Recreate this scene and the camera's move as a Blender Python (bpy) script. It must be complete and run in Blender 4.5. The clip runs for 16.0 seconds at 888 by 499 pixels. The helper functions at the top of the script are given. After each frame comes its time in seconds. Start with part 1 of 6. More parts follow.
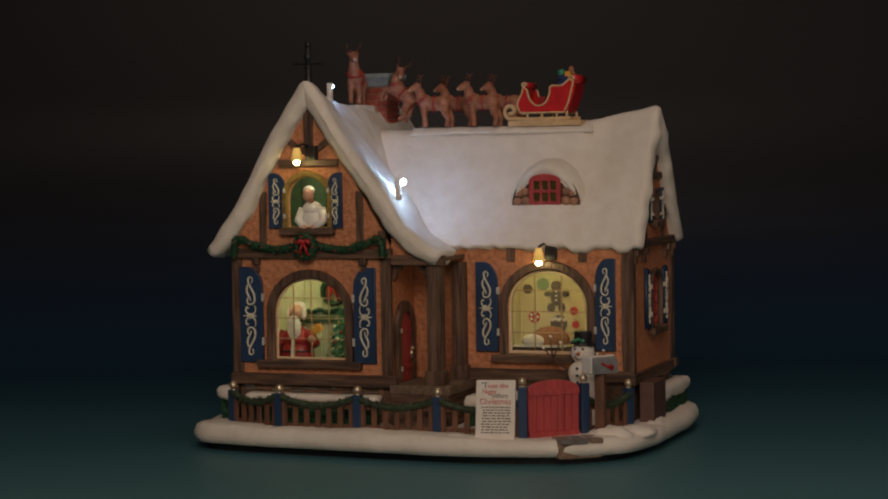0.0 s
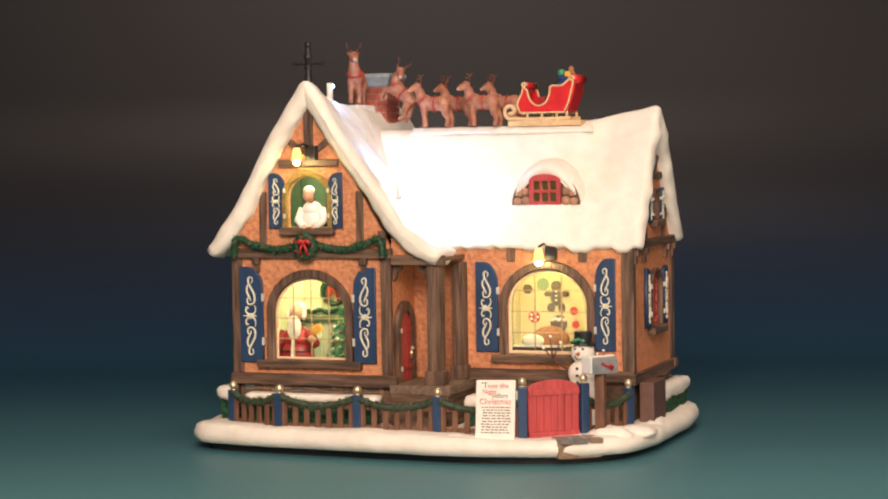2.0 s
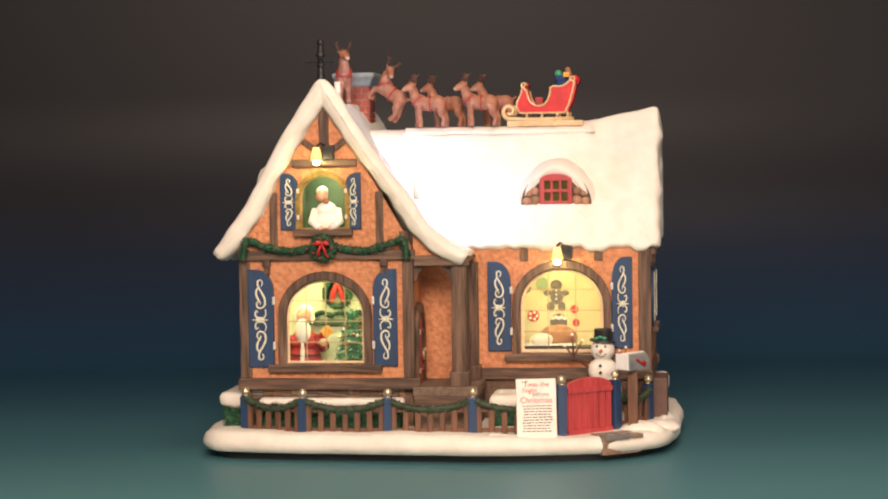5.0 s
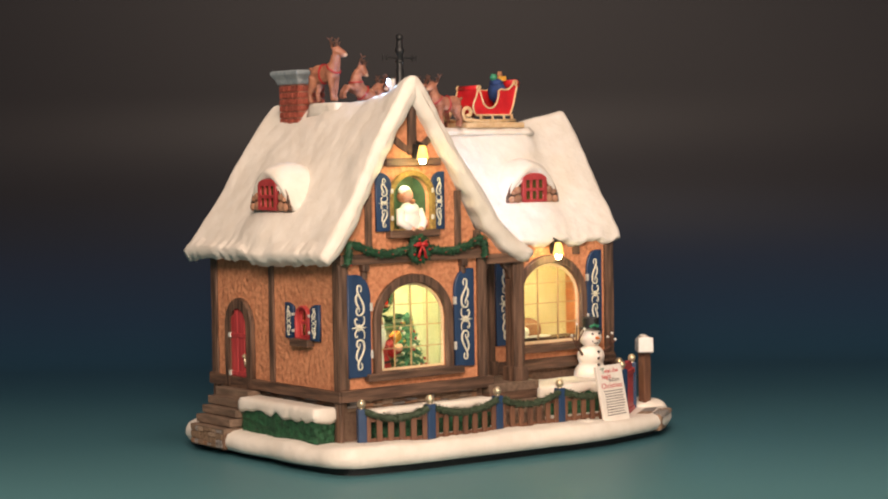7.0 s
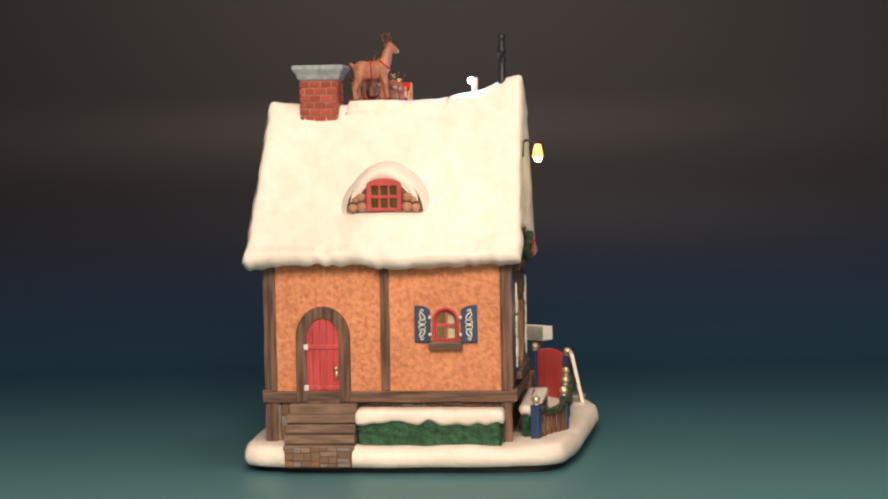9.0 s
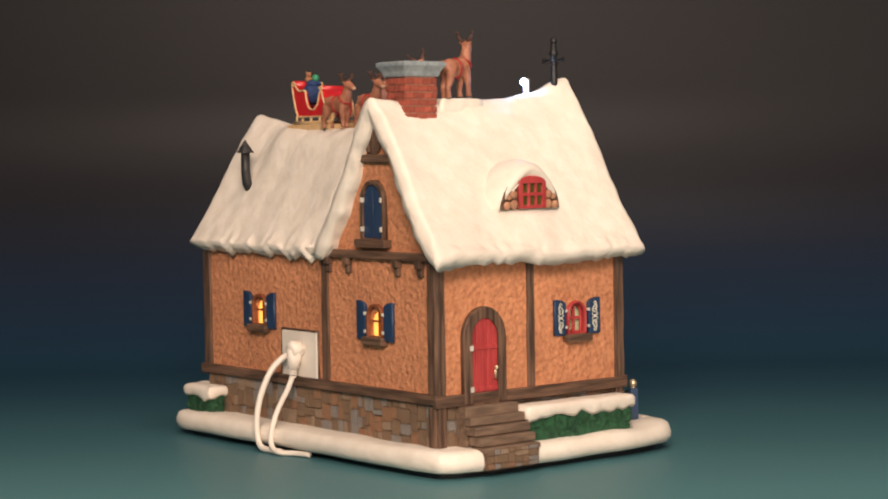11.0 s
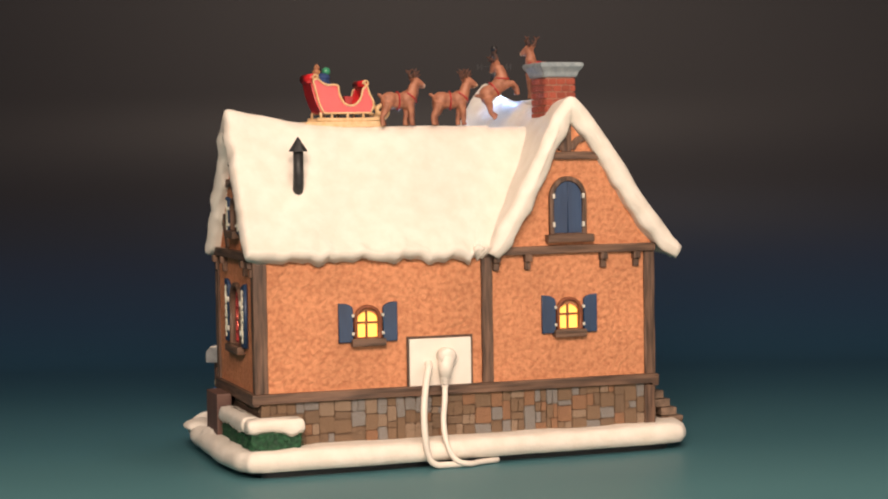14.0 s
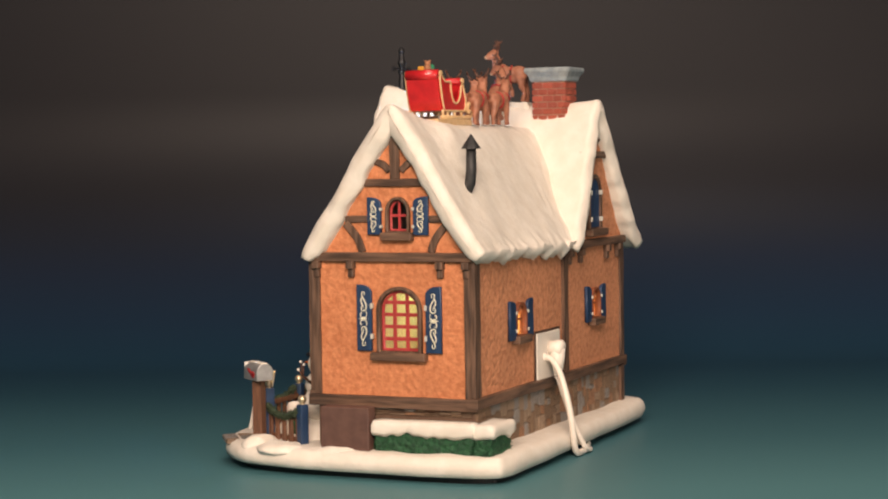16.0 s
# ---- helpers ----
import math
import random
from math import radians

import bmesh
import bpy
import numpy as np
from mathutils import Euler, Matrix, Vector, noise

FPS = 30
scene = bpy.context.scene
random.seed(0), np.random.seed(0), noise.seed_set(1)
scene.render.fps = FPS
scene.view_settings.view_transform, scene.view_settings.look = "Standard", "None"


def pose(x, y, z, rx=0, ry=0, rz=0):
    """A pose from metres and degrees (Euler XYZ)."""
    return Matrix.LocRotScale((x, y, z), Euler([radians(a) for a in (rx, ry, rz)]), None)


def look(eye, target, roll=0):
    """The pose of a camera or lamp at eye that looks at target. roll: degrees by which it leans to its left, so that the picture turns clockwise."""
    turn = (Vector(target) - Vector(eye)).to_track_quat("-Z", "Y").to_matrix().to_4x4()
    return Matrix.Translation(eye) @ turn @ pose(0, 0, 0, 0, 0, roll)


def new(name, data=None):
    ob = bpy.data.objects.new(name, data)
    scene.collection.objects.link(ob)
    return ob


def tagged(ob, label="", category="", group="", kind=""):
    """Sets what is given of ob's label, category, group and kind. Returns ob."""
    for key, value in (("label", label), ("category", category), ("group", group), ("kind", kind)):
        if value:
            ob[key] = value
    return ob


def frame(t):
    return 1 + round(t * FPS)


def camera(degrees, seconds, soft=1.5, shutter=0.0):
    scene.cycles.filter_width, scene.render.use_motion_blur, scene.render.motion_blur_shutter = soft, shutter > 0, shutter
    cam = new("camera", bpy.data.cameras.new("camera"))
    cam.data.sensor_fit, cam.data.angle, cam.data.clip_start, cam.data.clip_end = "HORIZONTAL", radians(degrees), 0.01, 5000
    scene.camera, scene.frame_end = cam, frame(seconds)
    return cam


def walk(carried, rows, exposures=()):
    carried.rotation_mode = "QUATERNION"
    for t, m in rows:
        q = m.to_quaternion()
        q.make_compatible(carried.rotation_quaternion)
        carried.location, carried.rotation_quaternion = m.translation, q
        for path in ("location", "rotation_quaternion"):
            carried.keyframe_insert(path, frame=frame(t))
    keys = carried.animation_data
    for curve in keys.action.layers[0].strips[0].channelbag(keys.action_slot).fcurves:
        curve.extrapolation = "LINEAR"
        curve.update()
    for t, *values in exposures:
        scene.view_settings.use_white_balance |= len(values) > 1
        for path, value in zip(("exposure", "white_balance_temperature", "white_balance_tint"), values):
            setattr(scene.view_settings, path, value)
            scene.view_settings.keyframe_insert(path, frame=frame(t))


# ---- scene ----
# A lit Christmas village house turning slowly on a teal table before a still camera.
cam = camera(25.79, 16.0, soft=2.0)
EYE = (0.0051, -1.0086, 0.1462)
CAM = look(EYE, (0.0051, 0.0, 0.1462 - 1.0086 * math.tan(radians(2.832))), -0.885)
walk(cam, [(0.0, CAM), (16.0, CAM)],
     exposures=[(0.0, -2.1), (0.2, -1.65), (0.5, -0.88), (0.8, -0.52), (1.1, -0.28), (1.6, -0.06), (2.0, 0.0), (16.0, 0.0)])

# ---- light ----
world = bpy.data.worlds.new("studio")
scene.world = world
world.use_nodes = True
world.node_tree.nodes["Background"].inputs[0].default_value = (0.75, 0.85, 1.0, 1)
world.node_tree.nodes["Background"].inputs[1].default_value = 0.07


def softbox(name, eye, target, sx, sy, watts, colour):
    lamp = bpy.data.lights.new(name, "AREA")
    lamp.shape, lamp.size, lamp.size_y, lamp.energy, lamp.color = "RECTANGLE", sx, sy, watts, colour
    ob = new(name, lamp)
    ob.matrix_world = look(eye, target)
    return ob


softbox("key_softbox", (-0.04, -1.45, 0.75), (0, 0, 0.09), 0.7, 0.45, 27.6, (1.0, 0.775, 0.615))
softbox("side_softbox", (0.66, -1.2, 0.12), (0, 0, 0.09), 0.5, 0.45, 4.6, (1.0, 0.8, 0.65))
softbox("top_softbox", (0.15, -0.35, 1.25), (0, 0, 0.1), 0.6, 0.4, 5.2, (1.0, 0.77, 0.62))

# ---- materials ----


def nodes_of(name):
    m = bpy.data.materials.new(name)
    m.use_nodes = True
    nt = m.node_tree
    return m, nt, nt.nodes["Principled BSDF"]


def mat(name, a, b=None, rough=0.6, metal=0.0, scale=300.0, detail=6.0, bump=0.0, bscale=None, stretch=(1, 1, 1),
        vary=0.0, speck=None, coat=0.0, island=False, emit=None, contrast=(0.35, 0.65)):
    """Colour a mottled with b by noise at real size, fine relief, optional dark specks and per-object variation."""
    m, nt, p = nodes_of(name)
    N, L = nt.nodes, nt.links
    b = b or tuple(c * 0.75 for c in a)
    tc = N.new("ShaderNodeTexCoord")
    mp = N.new("ShaderNodeMapping")
    mp.inputs["Scale"].default_value = stretch
    L.new(tc.outputs["Object"], mp.inputs[0])
    n1 = N.new("ShaderNodeTexNoise")
    n1.inputs["Scale"].default_value, n1.inputs["Detail"].default_value = scale, detail
    L.new(mp.outputs[0], n1.inputs["Vector"])
    mr = N.new("ShaderNodeMapRange")
    mr.inputs[1].default_value, mr.inputs[2].default_value = contrast
    L.new(n1.outputs[0], mr.inputs[0])
    mx = N.new("ShaderNodeMix")
    mx.data_type = "RGBA"
    mx.inputs["A"].default_value, mx.inputs["B"].default_value = (*a, 1), (*b, 1)
    L.new(mr.outputs[0], mx.inputs["Factor"])
    out = mx.outputs["Result"]
    n2 = N.new("ShaderNodeTexNoise")
    n2.inputs["Scale"].default_value, n2.inputs["Detail"].default_value = scale * 0.09, 2
    L.new(tc.outputs["Object"], n2.inputs["Vector"])
    hs = N.new("ShaderNodeHueSaturation")
    mv = N.new("ShaderNodeMapRange")
    mv.inputs[1].default_value, mv.inputs[2].default_value, mv.inputs[3].default_value, mv.inputs[4].default_value = 0.3, 0.7, 0.9, 1.08
    L.new(n2.outputs[0], mv.inputs[0])
    val = mv.outputs[0]
    if vary:
        src = N.new("ShaderNodeNewGeometry").outputs["Random Per Island"] if island else N.new("ShaderNodeObjectInfo").outputs["Random"]
        m2 = N.new("ShaderNodeMapRange")
        m2.inputs[3].default_value, m2.inputs[4].default_value = 1 - vary, 1 + vary
        L.new(src, m2.inputs[0])
        mu = N.new("ShaderNodeMath")
        mu.operation = "MULTIPLY"
        L.new(val, mu.inputs[0]), L.new(m2.outputs[0], mu.inputs[1])
        val = mu.outputs[0]
    L.new(val, hs.inputs["Value"]), L.new(out, hs.inputs["Color"])
    L.new(hs.outputs[0], p.inputs["Base Color"])
    p.inputs["Roughness"].default_value, p.inputs["Metallic"].default_value = rough, metal
    if coat:
        p.inputs["Coat Weight"].default_value, p.inputs["Coat Roughness"].default_value = coat, 0.25
    if bump:
        n3 = N.new("ShaderNodeTexNoise")
        n3.inputs["Scale"].default_value, n3.inputs["Detail"].default_value = bscale or scale, 5
        L.new(mp.outputs[0], n3.inputs["Vector"])
        bp = N.new("ShaderNodeBump")
        bp.inputs["Strength"].default_value, bp.inputs["Distance"].default_value = 1.0, bump
        L.new(n3.outputs[0], bp.inputs["Height"])
        L.new(bp.outputs[0], p.inputs["Normal"])
    if emit:
        p.inputs["Emission Color"].default_value, p.inputs["Emission Strength"].default_value = (*emit[0], 1), emit[1]
    return m


def glow(name, colour, strength):
    m, nt, p = nodes_of(name)
    p.inputs["Base Color"].default_value = (*colour, 1)
    p.inputs["Emission Color"].default_value, p.inputs["Emission Strength"].default_value = (*colour, 1), strength
    return m


def stones_mat(name):
    """Painted stones: tan, rust and blue-grey, one tone for each stone."""
    m = mat(name, (0.3, 0.19, 0.11), (0.2, 0.12, 0.07), rough=0.75, scale=500, bump=0.0004, bscale=700, vary=0.15)
    nt = m.node_tree
    N, L = nt.nodes, nt.links
    info, ramp = N.new("ShaderNodeObjectInfo"), N.new("ShaderNodeValToRGB")
    ramp.color_ramp.interpolation = "CONSTANT"
    cols = [(0.0, (0.38, 0.25, 0.155)), (0.3, (0.52, 0.26, 0.14)), (0.46, (0.26, 0.18, 0.12)), (0.64, (0.35, 0.38, 0.39)), (0.84, (0.44, 0.33, 0.24))]
    e = ramp.color_ramp.elements
    e[0].position, e[0].color = cols[0][0], (*cols[0][1], 1)
    e[1].position, e[1].color = cols[1][0], (*cols[1][1], 1)
    for pos, c in cols[2:]:
        e.new(pos).color = (*c, 1)
    L.new(info.outputs["Random"], ramp.inputs[0])
    mx = [n for n in N if n.bl_idname == "ShaderNodeMix"][0]
    L.new(ramp.outputs[0], mx.inputs["A"])
    return m


def glass_mat(name, tint, rough=0.02):
    """Thin clear glass whose gloss rises towards a glancing view, alike on both faces."""
    m, nt, p = nodes_of(name)
    N, L = nt.nodes, nt.links
    tr, gl, mx, lw = N.new("ShaderNodeBsdfTransparent"), N.new("ShaderNodeBsdfGlossy"), N.new("ShaderNodeMixShader"), N.new("ShaderNodeLayerWeight")
    tr.inputs[0].default_value = (*tint, 1)
    gl.inputs["Roughness"].default_value = rough
    pw, ma = N.new("ShaderNodeMath"), N.new("ShaderNodeMath")
    pw.operation, pw.inputs[1].default_value = "POWER", 4.0
    ma.operation, ma.inputs[1].default_value, ma.inputs[2].default_value = "MULTIPLY_ADD", 0.6, 0.03
    lw.inputs[0].default_value = 0.5
    L.new(lw.outputs["Facing"], pw.inputs[0]), L.new(pw.outputs[0], ma.inputs[0]), L.new(ma.outputs[0], mx.inputs[0])
    L.new(tr.outputs[0], mx.inputs[1]), L.new(gl.outputs[0], mx.inputs[2])
    L.new(mx.outputs[0], N["Material Output"].inputs[0])
    return m


STUCCO = mat("ochre stucco", (0.66, 0.285, 0.142), (0.49, 0.187, 0.088), rough=0.9, scale=430, bump=0.0015, bscale=380, contrast=(0.4, 0.68))
STUCCO2 = mat("smooth ochre stucco", (0.66, 0.255, 0.115), (0.52, 0.18, 0.075), rough=0.88, scale=380, bump=0.001, bscale=420)
TIMBER = mat("dark painted timber", (0.18, 0.1, 0.063), (0.055, 0.03, 0.019), rough=0.65, scale=520, bump=0.001, bscale=520, stretch=(1, 1, 0.09), coat=0.1)
TIMBER_H = mat("dark painted beam", (0.18, 0.1, 0.063), (0.055, 0.03, 0.019), rough=0.65, scale=520, bump=0.001, bscale=520, stretch=(0.09, 0.09, 1), coat=0.1)
SNOW = mat("painted snow", (0.82, 0.765, 0.685), (0.76, 0.695, 0.605), rough=0.62, scale=120, bump=0.0007, bscale=170, coat=0.1)
BLUE = mat("blue painted wood", (0.02, 0.052, 0.125), (0.014, 0.036, 0.09), rough=0.5, scale=260, bump=0.0002, bscale=500, stretch=(1, 1, 0.2), coat=0.15)
CREAM = mat("cream paint", (0.8, 0.77, 0.62), (0.7, 0.66, 0.5), rough=0.5, scale=500)
RED = mat("red painted wood", (0.5, 0.06, 0.06), (0.36, 0.036, 0.038), rough=0.5, scale=400, bump=0.0004, bscale=420, stretch=(1, 1, 0.15), coat=0.2)
GREEN = mat("evergreen", (0.018, 0.085, 0.036), (0.008, 0.04, 0.018), rough=0.6, scale=600, bump=0.0004, vary=0.35, island=True)
SWAG = mat("dull evergreen", (0.05, 0.075, 0.04), (0.025, 0.04, 0.02), rough=0.7, scale=600, bump=0.0004, vary=0.3, island=True)
HEDGE = mat("hedge green", (0.022, 0.11, 0.045), (0.008, 0.045, 0.02), rough=0.7, scale=450, bump=0.0012, bscale=480)
PEARL = mat("pale gold paint", (0.78, 0.66, 0.47), (0.66, 0.52, 0.33), rough=0.3, metal=0.75, scale=300)
PATH = mat("brown path stone", (0.36, 0.235, 0.155), (0.22, 0.14, 0.09), rough=0.8, scale=300, bump=0.0006, vary=0.12)
KITCHEN = mat("cream yellow wallpaper", (0.74, 0.68, 0.42), (0.66, 0.6, 0.34), rough=0.8, scale=120)
GOLD = mat("gold paint", (0.75, 0.5, 0.17), (0.6, 0.36, 0.1), rough=0.28, metal=0.9, scale=300)
HINGE = mat("white metal", (0.75, 0.72, 0.65), (0.6, 0.57, 0.5), rough=0.4, metal=0.2, scale=300)
BRICK = mat("red brick", (0.52, 0.125, 0.075), (0.36, 0.07, 0.042), rough=0.7, scale=700, bump=0.0004, vary=0.22)
MORTAR = mat("mortar", (0.56, 0.32, 0.24), (0.42, 0.22, 0.16), rough=0.9, scale=600, bump=0.0004)
SLATE = mat("grey cap stone", (0.3, 0.34, 0.36), (0.2, 0.24, 0.26), rough=0.6, scale=300, bump=0.0003)
STONE = stones_mat("field stone")
TANSTONE = mat("rust tan stone", (0.46, 0.24, 0.14), (0.3, 0.15, 0.09), rough=0.8, scale=500, bump=0.0004, vary=0.25)
STEP = mat("brown plank", (0.22, 0.145, 0.1), (0.12, 0.08, 0.055), rough=0.7, scale=420, bump=0.0006, stretch=(1, 0.18, 1), vary=0.12)
PICKET = mat("brown picket", (0.19, 0.085, 0.045), (0.11, 0.05, 0.03), rough=0.65, scale=420, bump=0.0004, stretch=(1, 1, 0.2), vary=0.1)
BLACK = mat("black iron", (0.018, 0.018, 0.02), (0.01, 0.01, 0.011), rough=0.45, scale=400, bump=0.0002)
SMOKE = mat("dark pipe", (0.03, 0.03, 0.032), (0.015, 0.015, 0.016), rough=0.5, scale=300, bump=0.0003)
DEER = mat("painted fawn fur", (0.42, 0.175, 0.1), (0.25, 0.09, 0.05), rough=0.6, scale=260, bump=0.0005, bscale=700, coat=0.1)
DEER_PALE = mat("pale muzzle paint", (0.55, 0.36, 0.25), (0.45, 0.28, 0.18), rough=0.6, scale=300)
ANTLER = mat("antler brown", (0.12, 0.05, 0.03), (0.07, 0.03, 0.02), rough=0.6, scale=400)
HARNESS = mat("red strap", (0.42, 0.02, 0.02), (0.3, 0.012, 0.015), rough=0.45, scale=400)
SLEIGH = mat("glossy red enamel", (0.62, 0.02, 0.024), (0.48, 0.014, 0.018), rough=0.3, scale=200, coat=0.4)
TRIM = mat("cream gold edging", (0.72, 0.5, 0.28), (0.6, 0.38, 0.18), rough=0.4, scale=400)
SACK = mat("blue sack cloth", (0.02, 0.05, 0.16), (0.012, 0.03, 0.1), rough=0.8, scale=400, bump=0.0006)
GIFTG = mat("green parcel", (0.05, 0.3, 0.16), (0.03, 0.2, 0.1), rough=0.4, scale=300)
GIFTY = mat("yellow parcel", (0.8, 0.45, 0.07), (0.65, 0.3, 0.04), rough=0.4, scale=300)
BEAR = mat("toy bear brown", (0.42, 0.2, 0.1), (0.3, 0.12, 0.06), rough=0.8, scale=500, bump=0.0004)
WHITE = mat("white paint", (0.85, 0.83, 0.78), (0.78, 0.75, 0.7), rough=0.5, scale=300)
PAPER = mat("sign board", (0.88, 0.82, 0.74), (0.82, 0.74, 0.66), rough=0.55, scale=150)
INK = mat("dark ink", (0.2, 0.165, 0.14), (0.13, 0.11, 0.1), rough=0.6)
INKRED = mat("red ink", (0.6, 0.06, 0.05), (0.5, 0.04, 0.04), rough=0.6)
INKGREEN = mat("green ink", (0.03, 0.16, 0.08), (0.02, 0.1, 0.05), rough=0.6)
PLASTIC = mat("cream plastic", (0.82, 0.76, 0.68), (0.77, 0.7, 0.62), rough=0.4, scale=80)
BARS = mat("dull gold bars", (0.42, 0.3, 0.16), (0.3, 0.2, 0.1), rough=0.45, scale=400)
SASH = mat("cream sash paint", (0.74, 0.58, 0.38), (0.62, 0.46, 0.28), rough=0.45, scale=400)
SKIN = mat("painted skin tone", (0.7, 0.4, 0.28), (0.6, 0.32, 0.22), rough=0.5, scale=300)
ROOM = mat("cream green wallpaper", (0.64, 0.7, 0.5), (0.56, 0.62, 0.42), rough=0.8, scale=120)
BOXBROWN = mat("brown box paint", (0.13, 0.068, 0.052), (0.1, 0.05, 0.04), rough=0.6, scale=200, bump=0.0002)
TIN = mat("grey tin", (0.42, 0.42, 0.42), (0.3, 0.3, 0.3), rough=0.45, metal=0.5, scale=250, bump=0.0002)
GLASS = glass_mat("window glass", (0.93, 0.95, 0.9))
WARM = glow("warm bulb", (1.0, 0.84, 0.36), 190.0)
WARMPANE = glow("glowing amber pane", (1.0, 0.52, 0.1), 1.15)
LED = glow("cold white led", (0.25, 0.52, 1.0), 420.0)
LED_STRONG = glow("strong cold white led", (0.42, 0.64, 1.0), 1150.0)
ROOMLED = glow("room bulb", (1.0, 0.94, 0.6), 115.0)
KITCHENLED = glow("kitchen bulb", (1.0, 0.93, 0.58), 74.0)

# ---- building helpers ----


def part(name, data, material, parent, label="", smooth=False):
    """One mesh object under a thing or a part, from a bmesh or a mesh."""
    if isinstance(data, bmesh.types.BMesh):
        me = bpy.data.meshes.new(name)
        data.normal_update()
        data.to_mesh(me)
        data.free()
    else:
        me = data
    if smooth:
        me.polygons.foreach_set("use_smooth", [True] * len(me.polygons))
    if not me.materials:
        me.materials.append(material)
    ob = new(name, me)
    ob.parent = parent
    if label:
        tagged(ob, label)
    return ob


def box(bm, x0, x1, y0, y1, z0, z1, bev=0.0003, m=None):
    t = Matrix.LocRotScale(((x0 + x1) / 2, (y0 + y1) / 2, (z0 + z1) / 2), None, (x1 - x0, y1 - y0, z1 - z0))
    vs = bmesh.ops.create_cube(bm, size=1.0, matrix=t)["verts"]
    if bev:
        es = list({e for v in vs for e in v.link_edges})
        vs = bmesh.ops.bevel(bm, geom=es, offset=bev, segments=2, affect="EDGES", profile=0.6)["verts"]
    if m is not None:
        bmesh.ops.transform(bm, matrix=m, verts=list(vs))
    return vs


def bmbox(*a, **k):
    bm = bmesh.new()
    box(bm, *a, **k)
    return bm


def blob(bm, c, r, rot=None, seg=16, rings=10):
    r = (r, r, r) if isinstance(r, (int, float)) else r
    m = Matrix.LocRotScale(c, Euler([radians(a) for a in rot]) if rot else None, r)
    return bmesh.ops.create_uvsphere(bm, u_segments=seg, v_segments=rings, radius=1.0, matrix=m)["verts"]


def tube(bm, pts, rad, seg=8, flat=1.0, closed=False):
    """A round tube through points, with a radius or radii; ends are closed."""
    pts = [Vector(p) for p in pts]
    n = len(pts)
    rad = [rad] * n if isinstance(rad, (int, float)) else rad
    up, rings = None, []
    for i, p in enumerate(pts):
        a, b = (pts[(i - 1) % n], pts[(i + 1) % n]) if closed else (pts[max(i - 1, 0)], pts[min(i + 1, n - 1)])
        d = (b - a).normalized()
        if up is None:
            up = Vector((0, 0, 1)) if abs(d.z) < 0.9 else Vector((0, 1, 0))
        s = d.cross(up).normalized()
        up = s.cross(d).normalized()
        rings.append([bm.verts.new(p + (s * math.cos(k * math.tau / seg) + up * flat * math.sin(k * math.tau / seg)) * rad[i]) for k in range(seg)])
    for i in range(n if closed else n - 1):
        q, w = rings[i], rings[(i + 1) % n]
        for k in range(seg):
            bm.faces.new((q[k], q[(k + 1) % seg], w[(k + 1) % seg], w[k]))
    if not closed:
        bm.faces.new(rings[0][::-1]), bm.faces.new(rings[-1])


def loft(bm, rings, caps=True):
    """Closed rings of equal length, joined one to the next."""
    vr = [[bm.verts.new(p) for p in r] for r in rings]
    n = len(vr[0])
    for q, w in zip(vr, vr[1:]):
        for k in range(n):
            bm.faces.new((q[k], q[(k + 1) % n], w[(k + 1) % n], w[k]))
    if caps:
        bm.faces.new(vr[0][::-1]), bm.faces.new(vr[-1])
    bmesh.ops.recalc_face_normals(bm, faces=bm.faces)


def plate(outline, holes=(), thick=0.003, bev=0.0003):
    """A flat piece with openings, from outlines in x and y; its thickness is along z, centred."""
    cu = bpy.data.curves.new("plate", "CURVE")
    cu.dimensions, cu.fill_mode = "2D", "BOTH"
    cu.extrude, cu.bevel_depth, cu.offset, cu.bevel_resolution = thick / 2 - bev, bev, -bev, 1
    for loop in (outline, *holes):
        sp = cu.splines.new("POLY")
        sp.points.add(len(loop) - 1)
        for q, (x, y) in zip(sp.points, loop):
            q.co = (x, y, 0, 1)
        sp.use_cyclic_u = True
    ob = bpy.data.objects.new("plate", cu)
    me = bpy.data.meshes.new_from_object(ob)
    bpy.data.objects.remove(ob)
    bpy.data.curves.remove(cu)
    me.materials.clear()
    return me


def on_wall(side, d):
    """The turn that lays a plate drawn in x and y upon a wall: x runs along the wall, y up; d is the wall's place."""
    return {"front": Matrix(((1, 0, 0, 0), (0, 0, -1, d), (0, 1, 0, 0), (0, 0, 0, 1))),
            "back": Matrix(((1, 0, 0, 0), (0, 0, 1, d), (0, 1, 0, 0), (0, 0, 0, 1))),
            "left": Matrix(((0, 0, -1, d), (1, 0, 0, 0), (0, 1, 0, 0), (0, 0, 0, 1))),
            "right": Matrix(((0, 0, 1, d), (1, 0, 0, 0), (0, 1, 0, 0), (0, 0, 0, 1)))}[side]


def laid(me, m):
    me.transform(m)
    if m.determinant() < 0:
        me.flip_normals()
    return me


def arch(cx, w, z0, spring, top, n=14):
    """An outline with an arched head, anticlockwise."""
    pts = [(cx - w / 2, z0), (cx + w / 2, z0)]
    for i in range(n + 1):
        a = math.pi * i / n
        pts.append((cx + w / 2 * math.cos(a), spring + (top - spring) * math.sin(a)))
    return pts


def nz(x, y, z, s=1.0):
    return noise.noise(Vector((x * s, y * s, z * s)))


